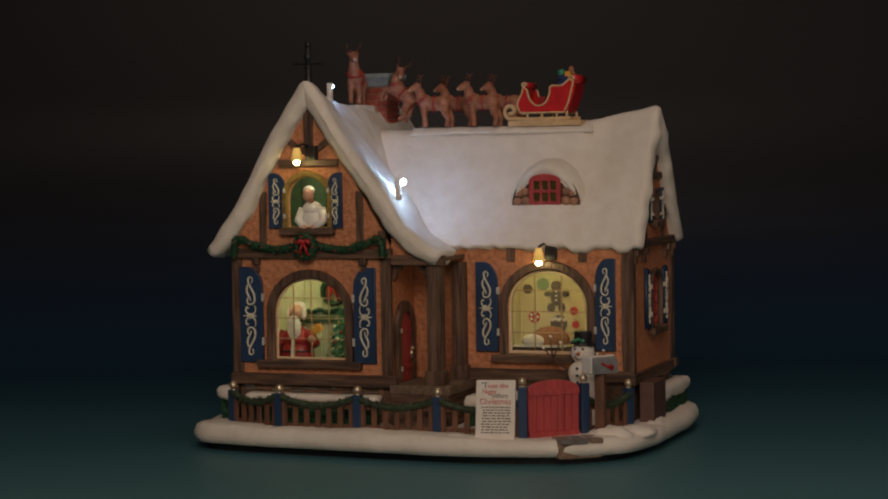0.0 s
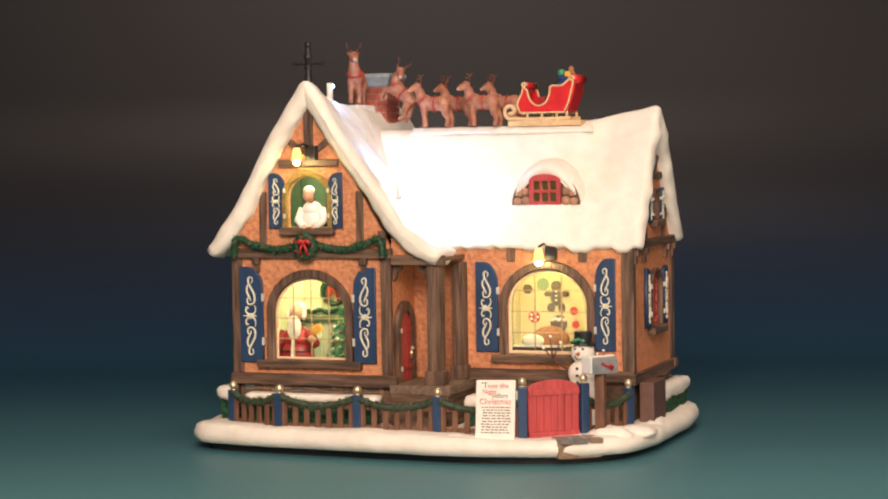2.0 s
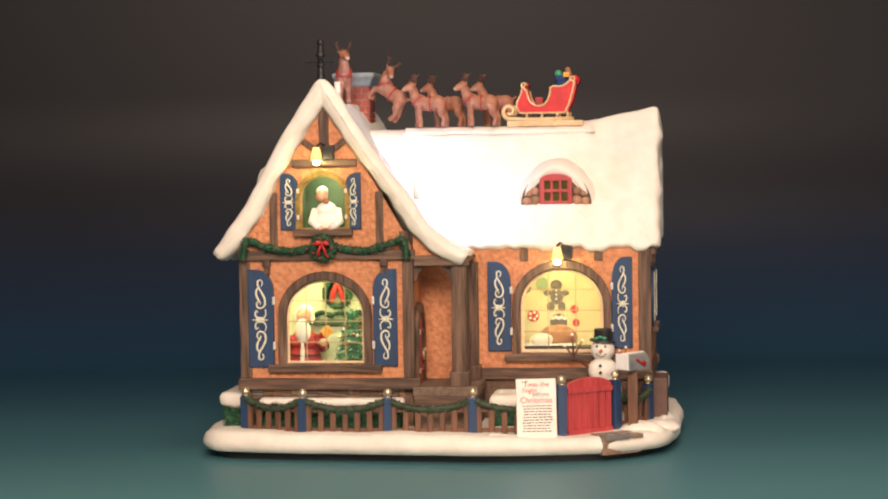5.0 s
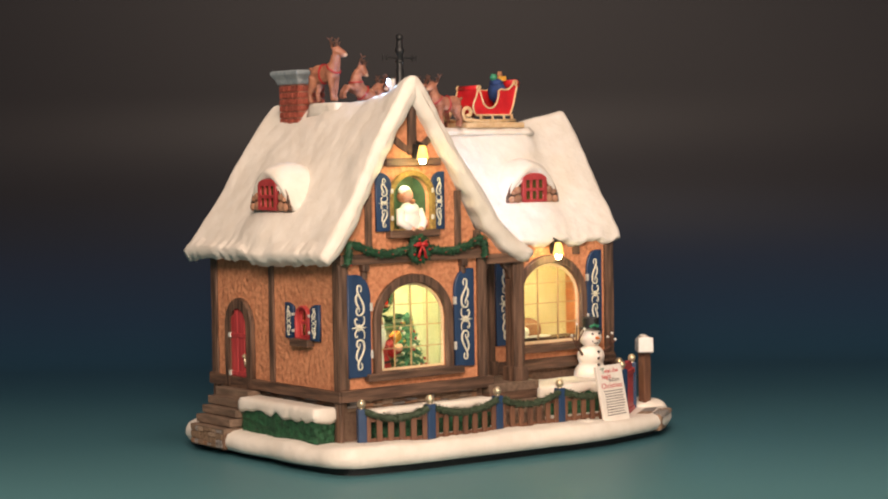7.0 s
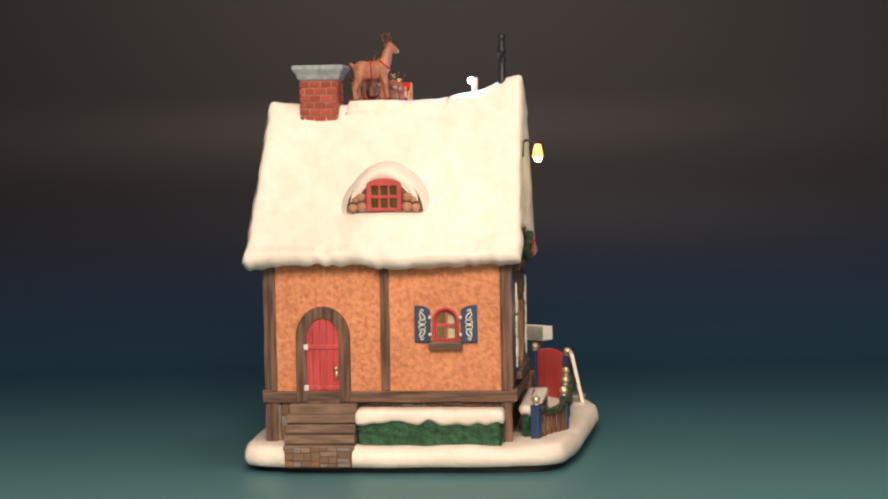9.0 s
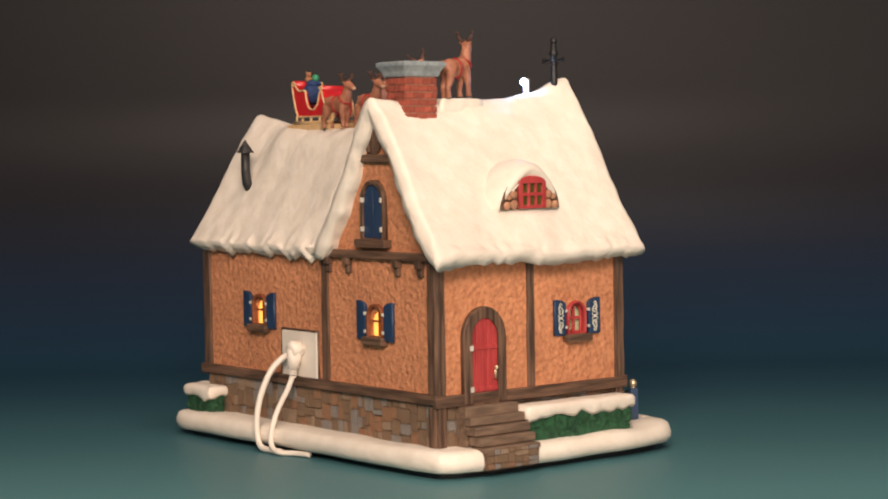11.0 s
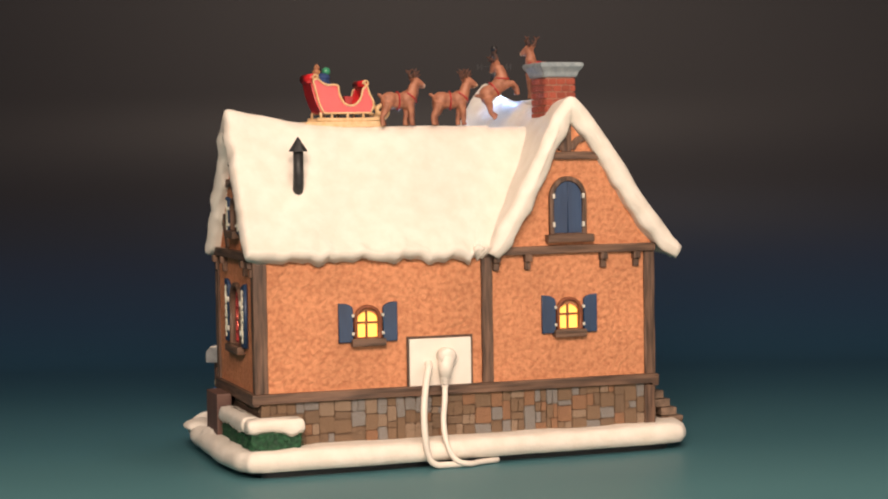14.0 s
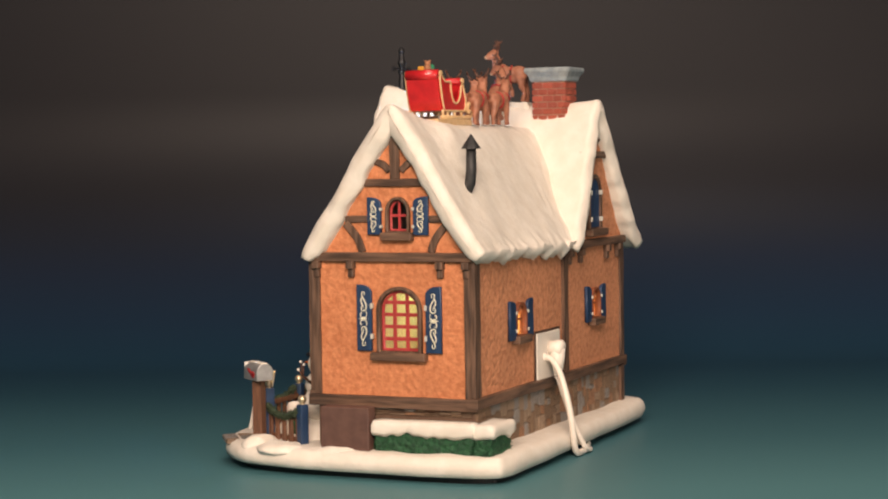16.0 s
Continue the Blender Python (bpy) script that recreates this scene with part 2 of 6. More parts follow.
def fused(name, bm, voxel, material, parent, label="", smooth=True, iters=2):
    """A body of overlapping pieces, grown together into one skin."""
    me = bpy.data.meshes.new("raw")
    bm.to_mesh(me)
    bm.free()
    ob = new("raw", me)
    md = ob.modifiers.new("skin", "REMESH")
    md.mode, md.voxel_size = "VOXEL", voxel
    sm = ob.modifiers.new("soft", "SMOOTH")
    sm.factor, sm.iterations = 0.5, iters
    dg = bpy.context.evaluated_depsgraph_get()
    out = bpy.data.meshes.new_from_object(ob.evaluated_get(dg))
    bpy.data.objects.remove(ob)
    out.materials.clear()
    out.name = name
    return part(name, out, material, parent, label, smooth)


# ---- table and backdrop ----


TABLE_Z = -0.0035


def build_table():
    """A plain table under the backdrop sheet."""
    m = mat("dark table board", (0.05, 0.06, 0.07), (0.04, 0.05, 0.06), rough=0.5, scale=14)
    table = new("table")
    tagged(table, "plain dark table carrying the teal sheet and the house", "table")
    part("tabletop", bmbox(-1.5, 1.5, -0.7, 0.6, TABLE_Z - 0.034, TABLE_Z - 0.004, bev=0.004), m, table)
    for x in (-1.4, 1.4):
        for y in (-0.6, 0.5):
            part("leg", bmbox(x - 0.03, x + 0.03, y - 0.03, y + 0.03, -0.76, TABLE_Z - 0.034, bev=0.003), m, table)
    fl = mat("studio floor", (0.06, 0.06, 0.065), rough=0.8, scale=5)
    ob = part("floor", bmbox(-4, 4, -4, 4, -0.78, -0.76, bev=0), fl, None)
    tagged(ob, "dark grey studio floor", "floor", kind="structure")


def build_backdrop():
    """A seamless sheet, flat under the house and curving up behind it; its base colour holds a run of colour and the
    fade of light.
    """
    m, nt, p = nodes_of("light-graded backdrop sheet")
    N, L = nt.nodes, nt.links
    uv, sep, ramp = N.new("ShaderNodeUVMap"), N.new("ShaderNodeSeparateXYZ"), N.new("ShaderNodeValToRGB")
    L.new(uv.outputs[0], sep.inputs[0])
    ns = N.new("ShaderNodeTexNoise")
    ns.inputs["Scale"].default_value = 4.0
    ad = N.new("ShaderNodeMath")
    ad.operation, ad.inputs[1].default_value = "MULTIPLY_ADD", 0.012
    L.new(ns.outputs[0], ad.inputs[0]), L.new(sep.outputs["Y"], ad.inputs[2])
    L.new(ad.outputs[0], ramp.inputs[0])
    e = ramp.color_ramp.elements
    e[0].position, e[0].color = FADE_STOPS[0][0] / SHEET, (*FADE_STOPS[0][1], 1)
    e[1].position, e[1].color = FADE_STOPS[-1][0] / SHEET, (*FADE_STOPS[-1][1], 1)
    for pos, c in FADE_STOPS[1:-1]:
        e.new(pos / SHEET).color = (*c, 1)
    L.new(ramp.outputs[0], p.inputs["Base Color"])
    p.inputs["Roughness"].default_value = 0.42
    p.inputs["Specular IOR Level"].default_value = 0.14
    line = []
    flat, rad = 0.34, 0.2
    for y in np.linspace(-0.72, flat, 24):
        line.append((y, TABLE_Z, y + 0.72))
    for a in np.linspace(0, math.pi / 2, 24)[1:]:
        line.append((flat + rad * math.sin(a), TABLE_Z + rad * (1 - math.cos(a)), flat + 0.72 + rad * a))
    for h in np.linspace(0, 1.2, 12)[1:]:
        line.append((flat + rad, TABLE_Z + rad + h, flat + 0.72 + rad * math.pi / 2 + h))
    bm = bmesh.new()
    lay = bm.loops.layers.uv.new("UVMap")
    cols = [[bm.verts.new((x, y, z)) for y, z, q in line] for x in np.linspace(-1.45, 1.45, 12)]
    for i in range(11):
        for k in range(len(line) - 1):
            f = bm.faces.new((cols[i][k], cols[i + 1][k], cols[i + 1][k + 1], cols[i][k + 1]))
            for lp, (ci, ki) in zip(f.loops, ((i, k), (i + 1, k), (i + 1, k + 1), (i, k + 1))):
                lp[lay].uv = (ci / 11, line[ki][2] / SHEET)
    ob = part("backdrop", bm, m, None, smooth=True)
    tagged(ob, "seamless backdrop sheet, its light fall-off painted from teal through navy to charcoal", "backdrop", kind="structure")


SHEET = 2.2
# Teal to charcoal along the sheet: the light's fall-off is painted into these colours.
FADE_STOPS = [(0.0, (0.12, 0.26, 0.27)), (0.58, (0.088, 0.22, 0.245)), (0.73, (0.052, 0.145, 0.175)), (0.95, (0.025, 0.079, 0.113)), (1.12, (0.0165, 0.05, 0.088)), (1.18, (0.0158, 0.036, 0.069)), (1.24, (0.0165, 0.026, 0.048)), (1.275, (0.0172, 0.0216, 0.0335)), (1.31, (0.0165, 0.0172, 0.0222)), (1.37, (0.0168, 0.0166, 0.0205)), (2.2, (0.0178, 0.0174, 0.0205))]
build_table()
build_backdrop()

# ---- the house ----
house = new("christmas_house")
tagged(house, "painted Christmas village house with snowy roof, lit windows and fenced yard", "christmas ornament")
WX0, WX1, WY0, WY1 = -0.0915, -0.005, -0.047, 0.0700
MX0, MX1, MY0, MY1 = -0.005, 0.1115, -0.013, 0.0692
RIDGE_X, RIDGE_Y = -0.048, 0.0305
ZB, ZW, ZE = 0.012, 0.030, 0.096


def base_outline(grow=0.0, n=160):
    """The snowy base's rim: a rounded, slightly bulging shape round the house."""
    key = [(-0.112, -0.05), (-0.1035, -0.0705), (-0.06, -0.0785), (0.0, -0.083), (0.05, -0.083), (0.092, -0.0735), (0.118, -0.053), (0.1265, -0.02),
           (0.1275, 0.02), (0.1268, 0.062), (0.1222, 0.081), (0.106, 0.0875), (0.0, 0.085), (-0.09, 0.0815), (-0.107, 0.075), (-0.1118, 0.05), (-0.1125, 0.0)]
    k, out = len(key), []
    for i in range(k):
        p0, p1, p2, p3 = (Vector(key[(i + j) % k]) for j in (-1, 0, 1, 2))
        for s in range(max(2, n // k)):
            u = s / max(2, n // k)
            m1, m2 = (p2 - p0) * 0.42, (p3 - p1) * 0.42
            h = (2 * u**3 - 3 * u * u + 1) * p1 + (u**3 - 2 * u * u + u) * m1 + (-2 * u**3 + 3 * u * u) * p2 + (u**3 - u * u) * m2
            out.append(h)
    c = Vector((0.01, 0.0))
    return [(p.x + (p - c).normalized().x * grow, p.y + (p - c).normalized().y * grow) for p in out]


def build_base():
    bm = bmesh.new()
    rings = []
    for grow, z in ((-0.006, -0.0004), (-0.0018, 0.0), (0.0, 0.0028), (-0.0002, 0.0055), (-0.0016, 0.0080), (-0.0045, 0.0093), (-0.012, 0.0096), (-0.03, 0.0095), (-0.055, 0.0095)):
        ring = []
        for i, (x, y) in enumerate(base_outline(grow)):
            w = 0.0011 * nz(x, y, 0.3, 45) + 0.0005 * nz(x, y, 1.0, 130)
            lift = (0.0009 * nz(x, y, 2.0, 60) + 0.0005 * nz(x, y, 5.0, 140)) if z > 0.006 else 0
            lift += 0.0012 * ease(-0.045, -0.065, y) if z > 0.006 else 0
            rise = 0.0008 * min(1.0, max(0.0, -y / 0.06)) if z < 0.004 else 0
            dip = 0.0024 * math.exp(-(((x - 0.080) / 0.034) ** 2 + ((y + 0.066) / 0.02) ** 2)) if z > 0.006 else 0
            ring.append((x + w, y + w, z + lift + rise - dip))
        rings.append(ring)
    loft(bm, rings)
    part("snow_base", bm, SNOW, house, "cream-white snowy ground moulding with a soft rolled rim", smooth=True)
    # Black inset body stands in for the shadow gap between base and table.
    bm = bmesh.new()
    loft(bm, [[(x, y, z) for x, y in base_outline(g)] for g, z in ((-0.013, -0.0035), (-0.0095, -0.0035), (-0.009, 0.0008), (-0.013, 0.001))])
    part("underside", bm, BLACK, house, "black inset underside that draws the shadow gap below the base")


def roof_shell(name, stations, profile, axis, label, drip=1.0, seed=0.0, rnd=0.0035, swell=None, warp=None):
    """A thick snow roof: profile(s) gives the outer points from eave to eave at each station; the ends are rolled."""
    rings = []
    n = len(stations)
    for j, s in enumerate(stations):
        outer = profile(s)
        e = min(s - stations[0], stations[-1] - s)
        t = 1.0 if e >= rnd else math.sqrt(max(0.0, 1 - (1 - e / rnd) ** 2))
        k = len(outer)
        step = sum(math.dist(p, q) for p, q in zip(outer, outer[1:])) / (k - 1)
        up, dn = [], []
        for i, (a, z) in enumerate(outer):
            b, c = outer[max(i - 1, 0)], outer[min(i + 1, k - 1)]
            d = Vector((c[0] - b[0], c[1] - b[1])).normalized()
            nrm = Vector((-d.y, d.x))
            far = min(i, k - 1 - i) * step
            thick = float(np.interp(far, (0, 0.004, 0.009), (0.0060, 0.0078, 0.0088)))
            f = 0.0011 * nz(s, a, z + seed, 42) + 0.0004 * nz(s, a, z + seed, 105)
            if swell:
                f += swell(s, a, z)
            inn = 0.0016 * nz(s, a, z + seed + 4.0, 110)
            wave = 0.0
            if far < 0.012:
                wave = drip * (0.0050 * max(0, nz(s, seed + a * 3, 3.3, 78) + 0.12) + 0.0012 * nz(s, seed, 1.0, 240)) * (1 - far / 0.012)
            mid = Vector((a, z)) - nrm * thick * 0.5
            up.append((mid + nrm * (thick * 0.5 * t + f * t + 0.0008), wave))
            dn.append((mid - nrm * (thick * 0.5 + inn) * t, wave))
        ring = []
        for q, w in up + dn[::-1]:
            v = warp(s, q.y) if warp else s
            if e < 0.006:
                v += (1 - e / 0.006) * 0.0016 * nz(q.x, q.y, seed + 9.0, 120)
            ring.append((v, q.x, q.y - w) if axis == "x" else (q.x, v, q.y - w))
        rings.append(ring)
    bm = bmesh.new()
    loft(bm, rings)
    return part(name, bm, SNOW, house, label, smooth=True)


def spread(ctrl, n):
    """Points at even steps of length along a smooth line through the control points."""
    c = [Vector(p) for p in ctrl]
    pts = []
    for i in range(len(c) - 1):
        p0, p1, p2, p3 = c[max(i - 1, 0)], c[i], c[i + 1], c[min(i + 2, len(c) - 1)]
        for u in np.linspace(0, 1, 12, endpoint=False):
            pts.append(0.5 * (2 * p1 + (p2 - p0) * u + (2 * p0 - 5 * p1 + 4 * p2 - p3) * u * u + (3 * p1 - p0 - 3 * p2 + p3) * u**3))
    pts.append(c[-1])
    ls = np.cumsum([0] + [(b - a).length for a, b in zip(pts, pts[1:])])
    return [tuple(float(np.interp(x, ls, [q[k] for q in pts])) for k in range(len(c[0]))) for x in np.linspace(0, ls[-1], n)]


def ease(a, b, x):
    u = min(1, max(0, (x - a) / (b - a)))
    return u * u * (3 - 2 * u)


def wing_top(y):
    """The wing ridge: highest over the front gable, sagging, rising a little at the back."""
    return float(np.interp(y, [-0.052, -0.044, -0.03, -0.01, 0.01, 0.03, 0.05, 0.068, 0.078], [0.1840, 0.182, 0.1768, 0.1730, 0.1716, 0.1706, 0.1700, 0.1722, 0.1738]))


def wing_profile(y):
    top = wing_top(y)
    k = (top - 0.0945) / (0.184 - 0.0945)
    far = 1 - ease(-0.03, 0.0, y)
    xr = 0.0025 + 0.0215 * far
    z = lambda d: top - d * k
    eave = 0.0984 + 0.0018 * ease(-0.02, 0.06, y)
    left = [(-0.1045, eave), (-0.0992, z(0.0785)), (-0.0868, z(0.06)), (-0.0712, z(0.032)), (-0.0555, z(0.008))]
    r1, r2, r3 = (-0.025, z(0.032)), (-0.006 + 0.0005 * far, z(0.058)), (0.0 + 0.0035 * far, z(0.074))
    right = [(-0.0405, z(0.008)), r1, r2, (r3[0] + 0.002 * far, r3[1]), (xr, 0.096)]
    if far < 0.5:
        right = [(-0.0405, z(0.008)), (-0.0290, z(0.034)), (-0.0180, z(0.057)), (-0.0082, z(0.074)), (-0.0030, 0.0985)]
    return spread(left[:] + [(-0.048, top)] + right, 110)


def main_top(x):
    return float(np.interp(x, [-0.03, 0.03, 0.07, 0.085, 0.1, 0.112, 0.118], [0.159, 0.159, 0.1605, 0.1622, 0.1655, 0.1685, 0.169]))


def main_profile(x):
    top = main_top(x)
    k = (top - 0.0955) / (0.168 - 0.0955)
    z = lambda d: top - d * k
    flat = 1 - ease(0.074, 0.094, x)
    pts = [(-0.0165, 0.0985), (-0.0130, z(0.062)), (-0.0015, z(0.045)), (0.0135 - 0.0035 * flat, z(0.022)), (0.025 - 0.005 * flat, z(0.005 - 0.0015 * flat)), (RIDGE_Y, top),
           (0.036 + 0.005 * flat, z(0.005 - 0.0015 * flat)), (0.0475 + 0.0035 * flat, z(0.022)), (0.0612, z(0.045)), (0.0722, z(0.062)), (0.0763, 0.1003)]
    return spread(pts, 110)


def bulge(s, c, w):
    return math.exp(-(((s - c) / w) ** 2))


def build_roofs():
    roof_shell("wing_roof", list(np.linspace(-0.0522, 0.0756, 130)), wing_profile, "y", "thick white snow roof over the gabled wing", seed=0.0,
               swell=lambda s, a, z: 0.0036 * bulge(s, 0.0118, 0.017) * bulge(z, 0.116, 0.014) * (a < -0.05),
               warp=lambda s, z: s + 0.003 * ease(0.05, 0.0756, s) * ease(0.150, 0.095, z) - 0.001 * ease(-0.03, -0.052, s) * ease(0.150, 0.095, z))
    roof_shell("main_roof", list(np.linspace(-0.05, 0.1175, 150)), main_profile, "x", "thick white snow roof with wavy dripping eaves", seed=7.0,
               swell=lambda s, a, z: 0.0022 * bulge(s, 0.0645, 0.018) * bulge(z, 0.116, 0.014) * (a < RIDGE_Y),
               warp=lambda s, z: s if s > 0.006 else 0.006 + (s - 0.006) * min(1.0, max(0.0, (z - 0.092) / 0.064)) ** 0.8)


def build_walls():
    t = 0.003
    gable = [(WX0, ZW), (WX1, ZW), (WX1, 0.1), (-0.009, 0.108), (-0.0285, 0.142), (-0.043, 0.167), (-0.048, 0.173), (-0.0535, 0.167), (-0.0695, 0.142), (-0.0895, 0.107), (WX0, 0.1)]
    gable_b = [(x, min(z, z * 0.965 + 0.0)) if z > 0.11 else (x, z) for x, z in gable]
    w1 = arch(-0.0490, 0.0395, 0.0418, 0.066, 0.0838)
    w2 = arch(-0.0490, 0.0225, 0.110, 0.125, 0.1355)
    part("wall", laid(plate(gable, [w1, w2], t), on_wall("front", WY0 + t / 2)), STUCCO, house, "ochre stucco gable wall with two arched openings")
    bw = arch(-0.0465, 0.0115, 0.058, 0.066, 0.071)
    part("wall", laid(plate(gable_b, [bw], t), on_wall("back", WY1 - t / 2)), STUCCO, house, "ochre stucco rear gable wall")
    side = [(WY0 + t, ZW), (WY1 - t, ZW), (WY1 - t, 0.1), (WY0 + t, 0.1)]
    lw = arch(-0.0165, 0.0115, 0.0575, 0.067, 0.073)
    part("wall", laid(plate(side, [lw], t), on_wall("left", WX0 + t / 2)), STUCCO, house, "ochre stucco side wall with a small window")
    part("wall", laid(plate([(WY0 + t, ZW), (MY0 + 0.004, ZW), (MY0 + 0.004, 0.1), (WY0 + t, 0.1)], [], t), on_wall("right", WX1 - t / 2)), STUCCO2, house)
    front = [(MX0, ZW), (MX1 - t, ZW), (MX1 - t, 0.101), (MX0, 0.101)]
    w3 = arch(0.0675, 0.0425, 0.0435, 0.068, 0.0868)
    part("wall", laid(plate(front, [w3], t), on_wall("front", MY0 + t / 2)), STUCCO, house, "ochre stucco front wall with an arched window")
    back = [(WX1 + 0.001, ZW), (MX1 - t, ZW), (MX1 - t, 0.101), (WX1 + 0.001, 0.101)]
    bw1 = arch(0.057, 0.0115, 0.0585, 0.0665, 0.0715)
    part("wall", laid(plate(back, [bw1], t), on_wall("back", MY1 - t / 2)), STUCCO, house, "ochre stucco rear wall")
    east = [(MY0, ZW), (MY1, ZW), (MY1, 0.1), (0.0665, 0.104), (0.0505, 0.13), (0.0365, 0.152), (0.0305, 0.158), (0.0245, 0.152), (0.0105, 0.13), (-0.006, 0.104), (MY0, 0.1)]
    e1, e2 = arch(0.0323, 0.0208, 0.0545, 0.074, 0.0838), arch(0.0323, 0.011, 0.11, 0.12, 0.1262)
    part("wall", laid(plate(east, [e1, e2], t), on_wall("right", MX1 - t / 2)), STUCCO2, house, "ochre stucco end gable wall")
    # floors and ceilings that close the rooms
    part("room_floor", bmbox(WX0 + t, WX1 - t, WY0 + t, WY1 - t, ZW, ZW + 0.001, bev=0), TIMBER_H, house)
    part("room_floor", bmbox(WX1, MX1 - t, MY0 + t, MY1 - t, ZW, ZW + 0.001, bev=0), TIMBER_H, house)
    part("room_ceiling", bmbox(WX1, MX1 - t, MY0 + t, MY1 - t, 0.0935, 0.0945, bev=0), ROOM, house)
    part("room_ceiling", bmbox(WX0 + t, WX1 - t, WY0 + t, WY1 - t, 0.0935, 0.0945, bev=0), ROOM, house)
    part("partition", bmbox(WX1 - t, WX1, MY0 + t, WY1 - t, ZW + 0.001, 0.0935, bev=0), ROOM, house)


build_base()
build_roofs()
build_walls()

# ---- windows, doors, shutters ----
T = 0.003


def ring_plate(o, i, thick, side, d, bev=0.0004):
    return laid(plate(o, [i], thick, bev), on_wall(side, d))


def wall_point(side, d, u, z, out=0.0):
    """A point on a wall: u along it, z up, out from its face."""
    return {"front": (u, d - out, z), "back": (u, d + out, z), "left": (d - out, u, z), "right": (d + out, u, z)}[side]


def wall_box(bm, side, d, u0, u1, z0, z1, o0, o1, bev=0.0003):
    a, b = wall_point(side, d, u0, z0, o0), wall_point(side, d, u1, z1, o1)
    lo, hi = [min(p, q) for p, q in zip(a, b)], [max(p, q) for p, q in zip(a, b)]
    return box(bm, lo[0], hi[0], lo[1], hi[1], lo[2], hi[2], bev)


SCROLL_UP = [(0.20, 0.917), (0.40, 0.941), (0.33, 0.979), (0.00, 0.991), (-0.23, 0.965), (-0.17, 0.917), (0.12, 0.861), (0.50, 0.795), (0.70, 0.731), (0.60, 0.677), (0.23, 0.646), (-0.23, 0.653), (-0.40, 0.696), (-0.20, 0.729), (0.10, 0.715), (0.03, 0.686)]
SCROLL_SIDE = [(-0.15, 0.903), (-0.42, 0.851), (-0.33, 0.785), (0.07, 0.724)]
SCROLL_MID = [(0.65, 0.634), (0.78, 0.583), (0.57, 0.535), (0.07, 0.517), (-0.38, 0.531), (-0.60, 0.573), (-0.45, 0.611), (-0.20, 0.594)]


def scroll(bm, side, d, u, z0, z1, w, r, out, flip):
    """The painted scroll on a shutter: two S curls about a small cross."""
    zc, h = (z0 + z1) / 2, (z1 - z0)
    for line in (SCROLL_UP, SCROLL_MID, SCROLL_SIDE):
        for sg in (1, -1):
            pts = [wall_point(side, d, u + flip * a * sg * w / 2 if sg > 0 else u - flip * a * -1 * w / 2, zc + sg * (b - 0.5) * h, out) for a, b in spread(line, 44)]
            n = len(pts)
            tube(bm, pts, [r * (0.55 + 0.6 * math.sin(math.pi * i / (n - 1))) for i in range(n)], 6)
    if h > 0.018:
        for du, dz in ((0.5 * w, 0), (-0.5 * w, 0), (0, 0.045 * h), (0, -0.045 * h)):
            tube(bm, [wall_point(side, d, u, zc, out), wall_point(side, d, u + du, zc + dz, out)], [r * 1.7, r * 0.4], 6)


def shutter(side, d, u_out, u_in, z0, z1, drop, label, deco=True, hinges=True, cut=0.35):
    """A blue shutter beside an arched window; its top slopes down towards the window in a curve."""
    n = 10
    w = u_in - u_out
    pts = [(u_out, z0), (u_in, z0), (u_in, z1 - drop)]
    for i in range(1, n + 1):
        a = math.pi / 2 * i / n
        pts.append((u_in - w * (1 - cut) * (1 - math.cos(a)), z1 - drop + drop * math.sin(a)))
    pts.append((u_out, z1))
    if w < 0:
        pts = pts[::-1]
    ob = part("shutter", laid(plate(pts, [], 0.0018, 0.0004), on_wall(side, wall_point(side, d, 0, 0, 0.0012)[0 if side in ("left", "right") else 1])), BLUE, house, label)
    if deco:
        bm = bmesh.new()
        ww = abs(w)
        scroll(bm, side, d, u_out + w * 0.46, z0 + (z1 - z0) * 0.07, z1 - (z1 - z0) * 0.1, ww * 0.62, max(0.00028, ww * 0.038), 0.0023, 1 if w > 0 else -1)
        part("scroll", bm, CREAM, ob, "cream painted scroll ornament", smooth=True)
    if hinges:
        for zz in (z0 + (z1 - z0) * 0.22, z0 + (z1 - z0) * 0.68):
            bm = bmesh.new()
            h = (z1 - z0) * 0.04
            wall_box(bm, side, d, u_in - 0.0005, u_in + 0.0008, zz - h, zz + h, 0.0008, 0.0027)
            part("hinge", bm, HINGE, ob, "small white hinge")
    return ob


